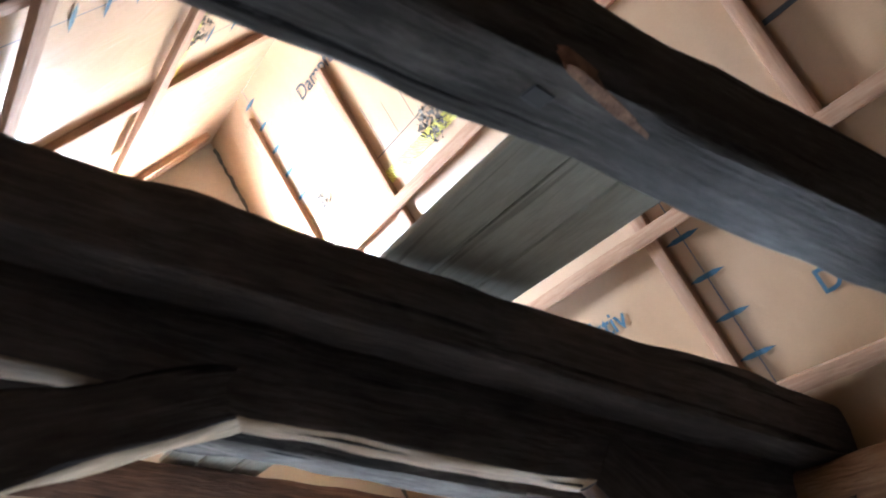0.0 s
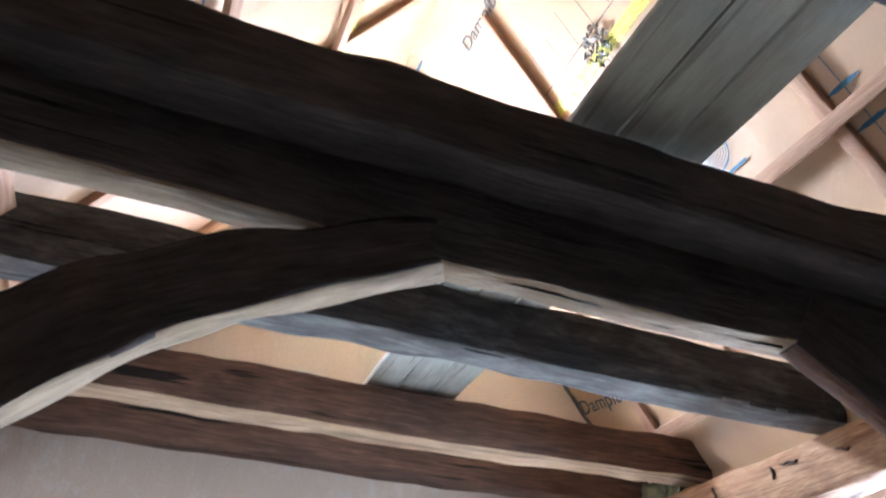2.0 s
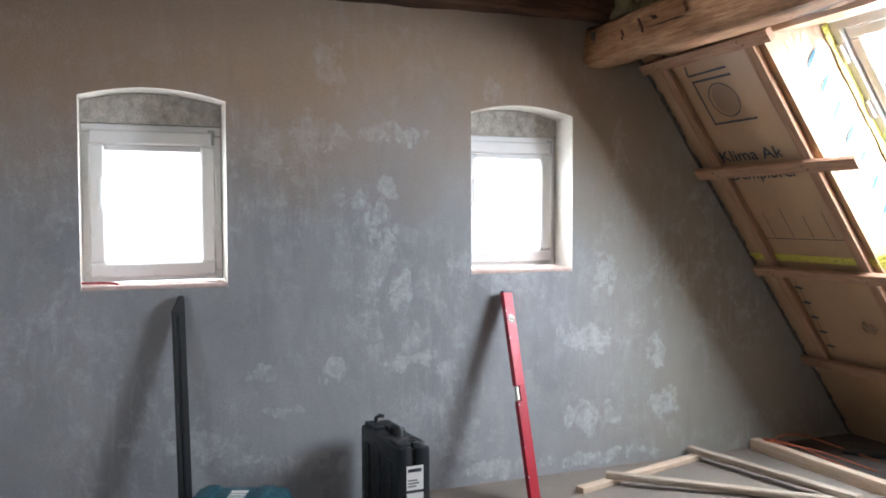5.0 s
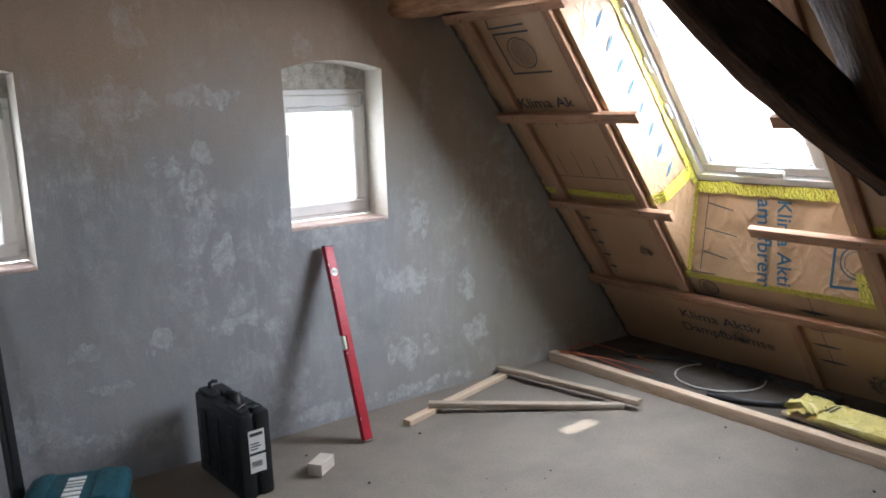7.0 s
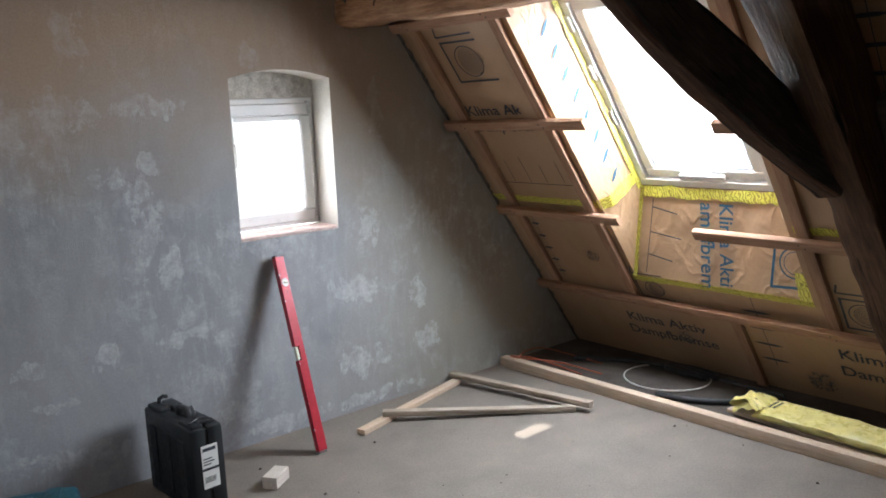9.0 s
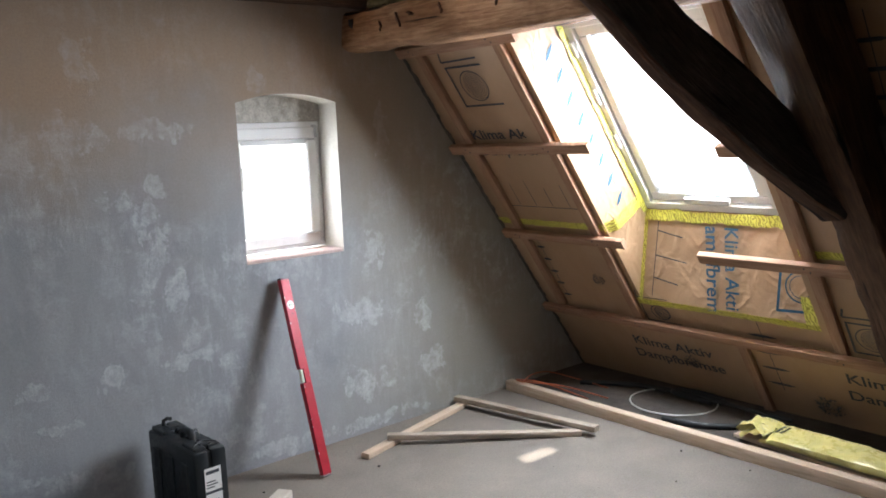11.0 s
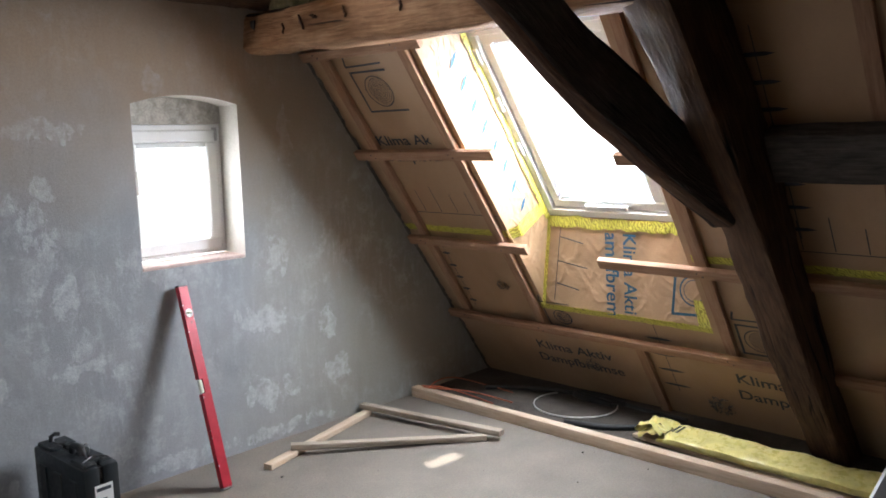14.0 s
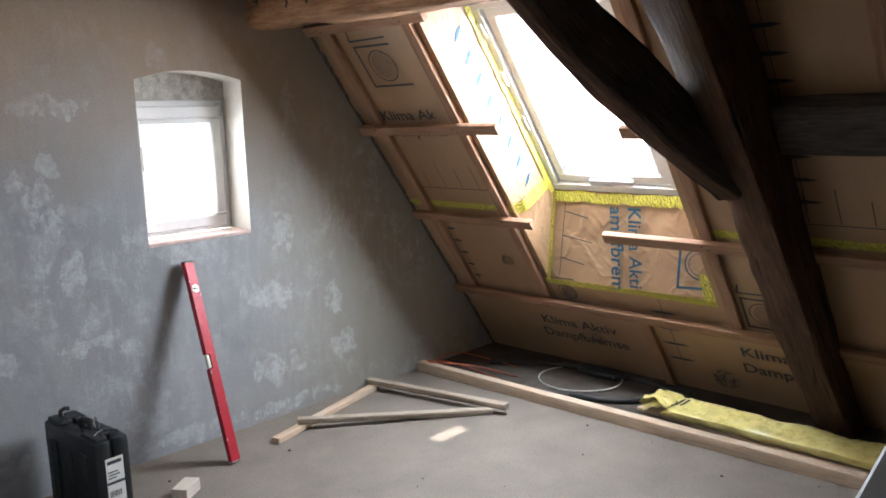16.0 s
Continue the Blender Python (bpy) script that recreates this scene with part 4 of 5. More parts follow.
# axes of the lower face of the recess
low_o = Vector((0, IN_S0, 0))
low_v = Vector((0, SKY_S0 - IN_S0, SKY_D)).normalized()
low_n = Vector((1, 0, 0)).cross(low_v)
LOW_M = Matrix((Vector((1, 0, 0)), low_v, low_n)).transposed().to_4x4()
LOW_M.translation = low_o + low_n * 0.012
stamp(WORD_B, 1.249, 0.525, 0.64, 0.078, PRINT_BLUE, -90, LOW_M, None, (0.085, 0.53))
stamp(WORD_A, 1.358, 0.440, 0.475, 0.074, PRINT_BLUE, -90, LOW_M, None, (0.0, 0.43))
bm = bmesh.new()
stroke(bm, (0.905, 0.03), (0.965, 0.45), 0.005)
for v0, v1, ln in ((0.40, 0.37, 0.15), (0.262, 0.235, 0.19), (0.135, 0.108, 0.15)):
    u0 = 0.905 + 0.14 * v0
    stroke(bm, (u0, v0), (u0 + ln, v1), 0.007)
print_part(bm, PRINT, LINING_R, LOW_M)
bm = bmesh.new()
stroke(bm, (1.632, 0.05), (1.650, 0.245), 0.014)
stroke(bm, (1.626, 0.052), (1.77, 0.060), 0.014)
circle_line(bm, 1.75, 0.18, 0.075, 0.008)
circle_line(bm, 1.75, 0.18, 0.055, 0.004)
print_part(bm, PRINT_BLUE, LINING_R, LOW_M)
# axes of the side face of the recess
side_v = Vector((SKY_U0 - IN_U0, 0, SKY_D)).normalized()
side_n = Vector((0, 1, 0)).cross(side_v) * -1
side_n = side_n if side_n.x > 0 else -side_n
bm = bmesh.new()
for i in range(8):
    sv = 1.40 + 0.130 * i
    # pointed dash in rows across the face, so that it follows the soft lining
    left, right = [], []
    for k in range(9):
        q = k / 8
        h, y = 0.42 + 0.28 * q, sv - 0.03 + 0.06 * q
        wide = 0.013 * math.sin(math.pi * min(0.97, 0.03 + q))
        for side, yy in ((left, y - wide), (right, y + wide)):
            lo, hi = IN_S0 + (SKY_S0 - IN_S0) * h, IN_S1 + (SKY_S1 - IN_S1) * h
            f = (hi - yy) / (hi - lo)
            x = IN_U0 + (SKY_U0 - IN_U0) * h
            side.append(bm.verts.new(Vector((x, yy, SKY_D * h + recess_soft(x, yy, 3, f, h))) + side_n * 0.004))
    for k in range(8):
        bm.faces.new((left[k], left[k + 1], right[k + 1], right[k]))
print_part(bm, PRINT_BLUE, LINING_R)


def ribbon(pts, across, lift, mat, parent, name="tape", jag=0.22, seed=0.0):
    """A strip of tape along points; across: its width as a vector; lift: the way off the surface."""
    bm = bmesh.new()
    pts = [Vector(p) for p in pts]
    across, lift = Vector(across), Vector(lift)
    rows = []
    for a, c in zip(pts, pts[1:]):
        n = max(2, int((c - a).length / 0.014))
        for i in range(n + (c is pts[-1])):
            p = a.lerp(c, i / n)
            j0 = 1 + jag * noise.noise(Vector((p.x * 30, p.y * 30, p.z * 30 + seed)))
            j1 = 1 + jag * noise.noise(Vector((p.x * 30, p.y * 30, p.z * 30 + seed + 9)))
            lf = lift * (1 + 0.35 * noise.noise(p * 24))
            rows.append([bm.verts.new(p - across * 0.5 * j0 + lf), bm.verts.new(p + lf * 1.25), bm.verts.new(p + across * 0.5 * j1 + lf)])
    for r0, r1 in zip(rows, rows[1:]):
        bm.faces.new((r0[0], r1[0], r1[1], r0[1]))
        bm.faces.new((r0[1], r1[1], r1[2], r0[2]))
    ob = part(name, bm, mat, parent, "yellow sealing tape")
    return smooth(ob, 60)


UP = (0, 0.045, 0)
OFF = (0, 0, 0.007)
ribbon([(0.0, 1.322, 0), (0.80, 1.318, 0)], UP, OFF, TAPE, LINING_R)
ribbon([(1.86, 1.262, 0), (4.5, 1.255, 0)], UP, OFF, TAPE, LINING_R)
ribbon([(0.0, 4.535, 0), (3.6, 4.52, 0)], (0, 0.06, 0), OFF, TAPE, LINING_R)
ribbon([(-3.4, 4.64, 0), (0.0, 4.64, 0)], (0, 0.075, 0), OFF, TAPE, LINING_L)
ribbon([(IN_U0 - 0.02, IN_S0 - 0.018, 0), (1.35, IN_S0 - 0.012, 0), (IN_U1 + 0.005, IN_S0 - 0.012, 0)], (0, 0.042, 0), OFF, TAPE, LINING_R)
ribbon([(IN_U0, IN_S0, 0.004), (SKY_U0, SKY_S0, SKY_D)], (0.042, 0.0, 0.016), (0.004, 0.004, 0.008), TAPE, LINING_R)
ribbon([(SKY_U0, SKY_S0, SKY_D), (SKY_U1, SKY_S0, SKY_D)], low_v * 0.06, low_n * 0.009 - low_v * 0.03, TAPE, LINING_R)
ribbon([(SKY_U0, SKY_S0, SKY_D), (SKY_U0, SKY_S1, SKY_D)], side_v * 0.034, side_n * 0.008 - side_v * 0.017, TAPE, LINING_R)
ribbon([(IN_U0 - 0.02, 1.31, 0.004), (IN_U0 + 0.03, 1.30, -0.05), (SKY_U0 - 0.005, 1.30, SKY_D + 0.01)], (0, 0.07, 0), side_n * 0.010, TAPE, LINING_R)
ribbon([(IN_U1 - 0.03, IN_S0 + 0.00, 0.0), (IN_U1 - 0.045, IN_S0 + 0.13, -0.055)], (0.06, 0.0, 0.0), low_n * 0.010, TAPE, LINING_R)

# ragged dark joint between the gable and the slopes
JOINT = mottled("dark_joint", (0.05, 0.045, 0.04), (0.16, 0.14, 0.115), 30, 0.95)
rag = ribbon([(0.012, 0.02, 0), (0.012, 2.0, 0), (0.014, SLOPE - 0.05, 0)], (0.035, 0, 0), (0, 0, 0.010), JOINT, LINING_R, "joint", 0.9, 5.0)
tagged(rag, "ragged dark gap along the plaster edge")


def wad(u, s, r, parent, k=1, seed=0.0, mat=None):
    """Torn, crumpled membrane round an injection hole."""
    bm = bmesh.new()
    rng = random.Random(int(seed * 10) + 3)
    for i in range(130):
        a, q = rng.random() * math.tau, r * math.sqrt(rng.random())
        c = Vector((k * u + math.cos(a) * q, s + math.sin(a) * q, 0.008 + 0.03 * rng.random() * (1 - q / r)))
        e = [c + Vector((rng.uniform(-1, 1), rng.uniform(-1, 1), rng.uniform(-0.2, 0.9))) * r * 0.22 for _ in range(3)]
        vs = [bm.verts.new(p) for p in e]
        bm.faces.new(vs)
    ob = part("torn_patch", bm, mat or WAD, parent, "torn dark crumpled patch in the membrane")
    return ob


WAD = mottled("torn_foil", (0.03, 0.027, 0.025), (0.24, 0.21, 0.18), 60, 0.6)
wad(1.50, 4.565, 0.085, LINING_R, 1, 1)
wad(1.395, 4.635, 0.085, LINING_L, -1, 2)
wad(0.636, 4.70, 0.05, LINING_R, 1, 3)
wad(0.975, 0.305, 0.05, LINING_R, 1, 4)
wad(0.572, 0.90, 0.04, LINING_R, 1, 5)
wad(1.735, 0.165, 0.07, LINING_R, 1, 6)

def long_crack(parent, a, c, wide, seed):
    """A thin dark drying crack that wanders along a face seen from below."""
    o, a, c = parent.matrix_world.translation, Vector(a), Vector(c)
    bm = bmesh.new()
    rows = []
    for i in range(61):
        k = i / 60
        p = a.lerp(c, k) + Vector((0, 0.010 * noise.noise(Vector((k * 5, seed, 0))) + 0.003 * noise.noise(Vector((k * 31, seed, 4))), 0))
        w = wide * math.sin(math.pi * (0.02 + 0.96 * k)) * (0.6 + 0.8 * abs(noise.noise(Vector((k * 14, seed, 9)))))
        rows.append([bm.verts.new(p - o + Vector((0, dy, dz))) for dy, dz in ((-w, 0), (0, -0.001), (w, 0), (0, 0.02))])
    for r0, r1 in zip(rows, rows[1:]):
        for j in range(4):
            bm.faces.new((r0[j], r0[(j + 1) % 4], r1[(j + 1) % 4], r1[j]))
    part("crack", bm, BLACK_PLASTIC, parent, "long dark drying crack")


long_crack(STRAINER, (0.78, -2.135, 2.0515), (1.60, -2.125, 2.0515), 0.0045, 2.0)

# a mortise hole and jagged checks in the face of the purlin
part("mortise", box((-0.002, -0.018, -0.043), (0.012, 0.018, 0.043), 0.003), BLACK_PLASTIC, PURLIN, "dark chiselled hole", pose(2.409 - 2.50, -0.081, 0.010))
rng = random.Random(8)
for y, z, ln, turn in ((-0.33, 2.125, 0.05, 82), (-0.47, 2.14, 0.075, 62), (-0.56, 2.155, 0.05, 20), (-0.78, 2.15, 0.05, 76), (-1.13, 2.135, 0.05, 80), (-1.22, 2.15, 0.09, 8), (-1.48, 2.12, 0.08, 12)):
    bm = bmesh.new()
    n = 7
    up, dn = [], []
    for k in range(n + 1):
        y1 = ln * (k / n - 0.5)
        z1 = rng.uniform(-1, 1) * 0.006
        w = 0.0045 * math.sin(math.pi * (0.06 + 0.88 * k / n)) * rng.uniform(0.5, 1.3)
        up.append((y1, z1 + w))
        dn.append((y1, z1 - w))
    front = [bm.verts.new((0.0, a, c)) for a, c in up + dn[::-1]]
    rear = [bm.verts.new((0.012, a, c)) for a, c in up + dn[::-1]]
    for k in range(len(front)):
        bm.faces.new((front[k], front[(k + 1) % len(front)], rear[(k + 1) % len(front)], rear[k]))
    for k in range(n):
        bm.faces.new((front[k], front[k + 1], front[-k - 2], front[-k - 1]))
    part("check", bm, OLD_RED, PURLIN, "dark jagged crack", pose(2.410 - 2.50, y + 0.004, z - 2.135, turn))


# torn scar and two notches in the lower face of a collar beam
SCAR = mottled("torn_fibres", (0.12, 0.06, 0.035), (0.36, 0.20, 0.12), 34, 0.9, 140, 0.5, 0.8, 0.006)
beam_o = Vector((L0, -2.99, COLLAR + 0.11))
bm = bmesh.new()
n = 26
edge = []
for k in range(n):
    a = k * math.tau / n
    r = 1 + 0.35 * noise.noise(Vector((math.cos(a) * 2.2, math.sin(a) * 2.2, 3)))
    edge.append((math.cos(a) * 0.12 * r, math.sin(a) * 0.013 * r))
lo = [bm.verts.new((x * 0.85, y * 0.8, -0.004)) for x, y in edge]
hi = [bm.verts.new((x, y, 0.02)) for x, y in edge]
bm.faces.new(lo)
for k in range(n):
    bm.faces.new((lo[k], lo[(k + 1) % n], hi[(k + 1) % n], hi[k]))
part("scar", bm, SCAR, BEAM, "torn brown scar in the wood", Matrix.Translation(Vector((0.86, -3.052, 2.254)) - beam_o) @ pose(0, 0, 0, 0, 0, 14))
for x, y, w in ((0.775, -3.005, 0.020), (0.54, -3.0, 0.024)):
    part("notch", box((-w, -0.016, 0.0), (w, 0.016, 0.02), 0.002), BLACK_PLASTIC, BEAM, "small dark notch", Matrix.Translation(Vector((x, y, 2.252)) - beam_o) @ pose(0, 0, 0, 0, 0, 8))


def build_wool():
    """A torn wad of mineral wool stuffed over the purlin beside the gable."""
    bm = bmesh.new()
    bmesh.ops.create_icosphere(bm, subdivisions=4, radius=1.0)
    for v in bm.verts:
        n = v.co.normalized()
        r = 1 + 0.28 * noise.noise(n * 2.3) + 0.16 * noise.noise(n * 6.0) + 0.07 * noise.noise(n * 15)
        v.co = Vector((math.copysign(abs(n.x) ** 0.7, n.x) * 0.10, math.copysign(abs(n.y) ** 0.7, n.y) * 0.125, math.copysign(abs(n.z) ** 0.7, n.z) * 0.085)) * r
    smooth(thing("wool_wad", bm, WOOL, pose(2.545, -0.285, 2.272), "torn greenish mineral wool stuffed above the purlin", "insulation"), 80)


build_wool()


# ---- things on the floor and against the wall ----
def leaning(name, foot, head, facing, label, category):
    foot, head, facing = Vector(foot), Vector(head), Vector(facing)
    up = (head - foot).normalized()
    face = (facing - up * facing.dot(up)).normalized()
    m = Matrix((up.cross(face), up, face)).transposed().to_4x4()
    m.translation = foot
    return empty(name, m, label, category), (head - foot).length


def build_level():
    base, L = leaning("spirit_level", (1.957, -0.338, 0.004), (1.965, -0.028, 0.930), (0.30, -1, 0.2), "red aluminium spirit level with worn paint leaning on the wall", "spirit level")
    w, t = 0.029, 0.012
    bm = bmesh.new()
    ym, yt = 0.50 * L, 0.86 * L
    # open slots for the vials
    add_box(bm, (-w, 0.008, -t), (w, ym - 0.035, t), 0.0015)
    add_box(bm, (-w + 0.022, ym - 0.035, -t), (w, ym + 0.035, t), 0.0015)
    add_box(bm, (-w, ym + 0.035, -t), (w, L - 0.008, t), 0.0015)
    body = part("body", bm, RED_METAL, base)
    part("end_cap", box((-w, 0, -t), (w, 0.009, t), 0.002), METAL, base, "bare metal end")
    part("end_cap", box((-w, L - 0.009, -t), (w, L, t), 0.002), BLACK_PLASTIC, base, "dark plastic end cap")
    bm = bmesh.new()
    add_box(bm, (-w + 0.001, ym - 0.032, -0.007), (-w + 0.021, ym + 0.032, 0.009), 0.003)
    part("vial", bm, VIAL, base, "greenish bubble vial")
    bm = bmesh.new()
    bmesh.ops.create_cone(bm, cap_ends=True, segments=24, radius1=0.021, radius2=0.021, depth=0.004, matrix=pose(0, yt, t + 0.001))
    disc = part("vial", bm, PAPER, base, "round white end vial")
    bm = bmesh.new()
    add_tube(bm, [Vector((-0.012, yt, t + 0.006)), Vector((0.012, yt, t + 0.006))], 0.005, 10)
    part("tube", bm, VIAL, disc)
    bm = bmesh.new()
    bmesh.ops.create_cone(bm, cap_ends=True, segments=12, radius1=0.004, radius2=0.004, depth=0.003, matrix=pose(0.004, yt - 0.045, t))
    part("hang_hole", bm, BLACK_PLASTIC, base, "dark hanging hole")
    # scuffs down to bare metal along the edge
    rng = random.Random(4)
    bm = bmesh.new()
    for i in range(12):
        y = rng.uniform(0.03, L - 0.05)
        x = rng.choice((-w, w, w)) * rng.uniform(0.86, 1.0)
        r = rng.uniform(0.001, 0.004)
        add_box(bm, (x - r * 0.7, y - r, t), (x + r * 0.7, y + r * 2, t + 0.0006))
    tagged(part("scuffs", bm, METAL, base, "small scuffs of bare metal"), kind="stuff")


build_level()


def build_straightedge():
    base, L = leaning("straightedge", (0.475, -0.16, 0.0), (0.462, -0.02, 0.965), (0.25, -1, 0.1), "dark straight bar with a pointed tip leaning on the wall", "straightedge")
    bm = bmesh.new()
    add_box(bm, (-0.026, 0.0, -0.010), (0.026, L - 0.06, 0.010), 0.002)
    a = [bm.verts.new(p) for p in ((-0.026, L - 0.06, -0.01), (0.026, L - 0.06, -0.01), (0.022, L, -0.01), (0.008, L, -0.01))]
    c = [bm.verts.new((v.co.x, v.co.y, 0.01)) for v in a]
    bm.faces.new(a[::-1])
    bm.faces.new(c)
    for i in range(4):
        bm.faces.new((a[i], a[(i + 1) % 4], c[(i + 1) % 4], c[i]))
    part("bar", bm, BLACK_PLASTIC, base)
    part("rib", box((-0.006, 0.02, 0.010), (0.006, L - 0.08, 0.014), 0.001), CASE_PLASTIC, base)


build_straightedge()


def build_plank(name, a, c, w, h, label, seed, mat=None, cat="batten", group="offcuts on the floor", tilt=0.0):
    a, c = Vector(a), Vector(c)
    d = c - a
    m = Matrix.Translation(a) @ pose(0, 0, 0, 0, -math.degrees(math.atan2(d.z, d.to_2d().length)), math.degrees(math.atan2(d.y, d.x)))
    ob = thing(name, lath_mesh(d.length, w, h, seed), mat or PALE_LATH, m, label, cat, group)
    return smooth(ob, 30)


build_plank("long_batten", (3.49, -0.03, 0), (3.55, -3.6, 0), 0.06, 0.060, "long pale planed spruce batten lying along the eaves", 90, group="timber on the floor")
build_plank("roof_batten", (3.06, -0.02, 0.030), (3.24, -0.935, 0.030), 0.05, 0.03, "greyish spruce batten resting on two others", 91, GREY_LATH, group="timber on the floor")
build_plank("roof_batten", (2.40, -0.230, 0.031), (3.20, -0.86, 0.001), 0.042, 0.03, "weathered spruce batten resting on an offcut", 92, GREY_LATH, group="timber on the floor")
build_plank("roof_batten", (2.215, -0.295, 0), (3.06, -0.07, 0), 0.05, 0.028, "pale spruce batten offcut on the floor", 93, group="timber on the floor")
build_plank("thin_board", (3.78, -1.44, 0), (3.64, -2.85, 0), 0.12, 0.022, "pale thin board under the yellow roll", 94, group="timber on the floor", cat="board")
bm = bmesh.new()
sweep_timber(bm, [(-0.06, 0, 0.0275), (0.06, 0, 0.0275)], 0.07, 0.055, (0, 1, 0), 5.0, wob=0.002, chamfer=0.004)
thing("wood_block", bm, BLEACHED, pose(1.635, -0.47, 0.002, 0, 0, 35), "pale offcut block of wood on the floor", "wood block")


def build_tool_case():
    """Power tool case standing on its long edge."""
    L, W, H = 0.44, 0.145, 0.375
    base = empty("tool_case", pose(1.318, -0.525, 0, 0, 0, 3.5), "near-black plastic power tool case standing upright", "tool case")
    for k in (-1, 1):
        bm = bmesh.new()
        x0, x1 = sorted((k * 0.004, k * W / 2))
        add_box(bm, (x0, 0.0, 0.0), (x1, L, H), 0.016, None, 2)
        shell = smooth(part("half_shell", bm, CASE_PLASTIC, base), 40)
        for y in (0.09, 0.22, 0.35):
            xr = (x1 - 0.002, x1 + 0.005) if k > 0 else (x0 - 0.005, x0 + 0.002)
            part("rib", box((xr[0], y - 0.03, 0.05), (xr[1], y + 0.03, H - 0.06), 0.004), CASE_PLASTIC, shell)
    bm = bmesh.new()
    add_box(bm, (-0.006, 0.012, 0.006), (0.006, L - 0.012, H - 0.010))
    part("seam", bm, BLACK_PLASTIC, base)
    # raised ledges, stubby handle and latches on the upper side
    for y0, y1, top in ((0.015, 0.135, 0.012), (0.30, 0.425, 0.014)):
        part("ledge", box((-0.058, y0, H - 0.01), (-0.008, y1, H + top), 0.006, 2), CASE_PLASTIC, base)
        part("ledge", box((0.008, y0 + 0.02, H - 0.01), (0.058, y1, H + top * 0.7), 0.006, 2), CASE_PLASTIC, base)
    bm = bmesh.new()
    add_tube(bm, [Vector((0.0, 0.15, H - 0.005)), Vector((0.0, 0.153, H + 0.022)), Vector((0.0, 0.17, H + 0.032)), Vector((0.0, 0.22, H + 0.032)), Vector((0.0, 0.237, H + 0.022)), Vector((0.0, 0.24, H - 0.005))], 0.014, 10)
    smooth(part("handle", bm, BLACK_PLASTIC, base, "stubby black carrying handle"), 50)
    bm = bmesh.new()
    add_tube(bm, [Vector((0.028, 0.17 + 0.022 * math.cos(k * math.tau / 16), H + 0.018 + 0.022 * math.sin(k * math.tau / 16))) for k in range(17)], 0.0025, 6, False)
    part("ring", bm, METAL, base, "thin wire ring")
    for y in (0.045, 0.33):
        bm = bmesh.new()
        add_box(bm, (-0.022, y, H - 0.006), (0.030, y + 0.05, H + 0.016), 0.005, None, 2)
        add_box(bm, (0.020, y + 0.006, H - 0.04), (0.030, y + 0.044, H + 0.010), 0.003)
        part("latch", bm, BLACK_PLASTIC, base, "black snap latch")
    bm = bmesh.new()
    add_tube(bm, [Vector((-0.02, 0.385, H)), Vector((-0.018, 0.385, H + 0.035)), Vector((-0.005, 0.375, H + 0.045)), Vector((0.012, 0.372, H + 0.040))], 0.009, 8)
    part("cable_end", bm, BLACK_PLASTIC, base)
    bm = bmesh.new()
    add_tube(bm, [Vector((-0.05, 0.05, H + 0.014)), Vector((0.0, 0.07, H + 0.022)), Vector((0.05, 0.05, H + 0.012)), Vector((0.071, 0.045, H - 0.01)), Vector((0.074, 0.04, H - 0.12))], 0.003, 6)
    part("cord", bm, BLACK_PLASTIC, base)
    # paper label on the narrow end
    x0 = -0.034
    label = part("label", box((x0, -0.0025, 0.115), (x0 + 0.072, -0.0005, 0.300)), PAPER, base, "white printed paper label")
    bm = bmesh.new()
    add_box(bm, (x0 + 0.006, -0.0032, 0.275), (x0 + 0.064, -0.0026, 0.289))
    for i, w in enumerate((0.040, 0.048, 0.034)):
        add_box(bm, (x0 + 0.006, -0.0032, 0.240 - i * 0.012), (x0 + 0.006 + w, -0.0026, 0.245 - i * 0.012))
    add_box(bm, (x0, -0.0032, 0.192), (x0 + 0.072, -0.0026, 0.203))
    for i in range(9):
        add_box(bm, (x0 + 0.008 + i * 0.0055, -0.0032, 0.140), (x0 + 0.0105 + i * 0.0055, -0.0026, 0.165))
    tagged(part("printing", bm, PRINT, label), kind="stuff")


build_tool_case()


def build_teal_case():
    base = empty("machine_case", pose(0.645, -0.36, 0, 0, 0, -22), "teal plastic power tool case lying on the floor", "tool case")
    bm = bmesh.new()
    add_box(bm, (-0.19, -0.16, 0.0), (0.19, 0.16, 0.105), 0.03, None, 3)
    smooth(part("lower_shell", bm, TEAL_PLASTIC, base), 40)
    bm = bmesh.new()
    add_box(bm, (-0.19, -0.16, 0.109), (0.19, 0.16, 0.205), 0.035, None, 3)
    for x in (-0.12, 0.10):
        add_box(bm, (x - 0.03, -0.13, 0.195), (x + 0.03, 0.13, 0.216), 0.010, None, 2)
    lid = smooth(part("lid", bm, TEAL_PLASTIC, base), 40)
    bm = bmesh.new()
    x = -0.125
    for i, w in enumerate((0.034, 0.026, 0.024, 0.010, 0.016, 0.026)):
        add_box(bm, (-0.036, x, 0.205), (0.030, x + w, 0.2075))
        x += w + 0.014
    part("mark", bm, PAPER, lid, "white lettering as plain bars")
    bm = bmesh.new()
    add_tube(bm, [Vector((-0.06, -0.155, 0.085)), Vector((-0.055, -0.20, 0.085)), Vector((0.055, -0.20, 0.085)), Vector((0.06, -0.155, 0.085))], 0.011, 10)
    part("handle", bm, BLACK_PLASTIC, base)
    for x in (-0.13, 0.09):
        part("latch", box((x, -0.168, 0.055), (x + 0.045, -0.152, 0.12), 0.004), BLACK_PLASTIC, base)


build_teal_case()


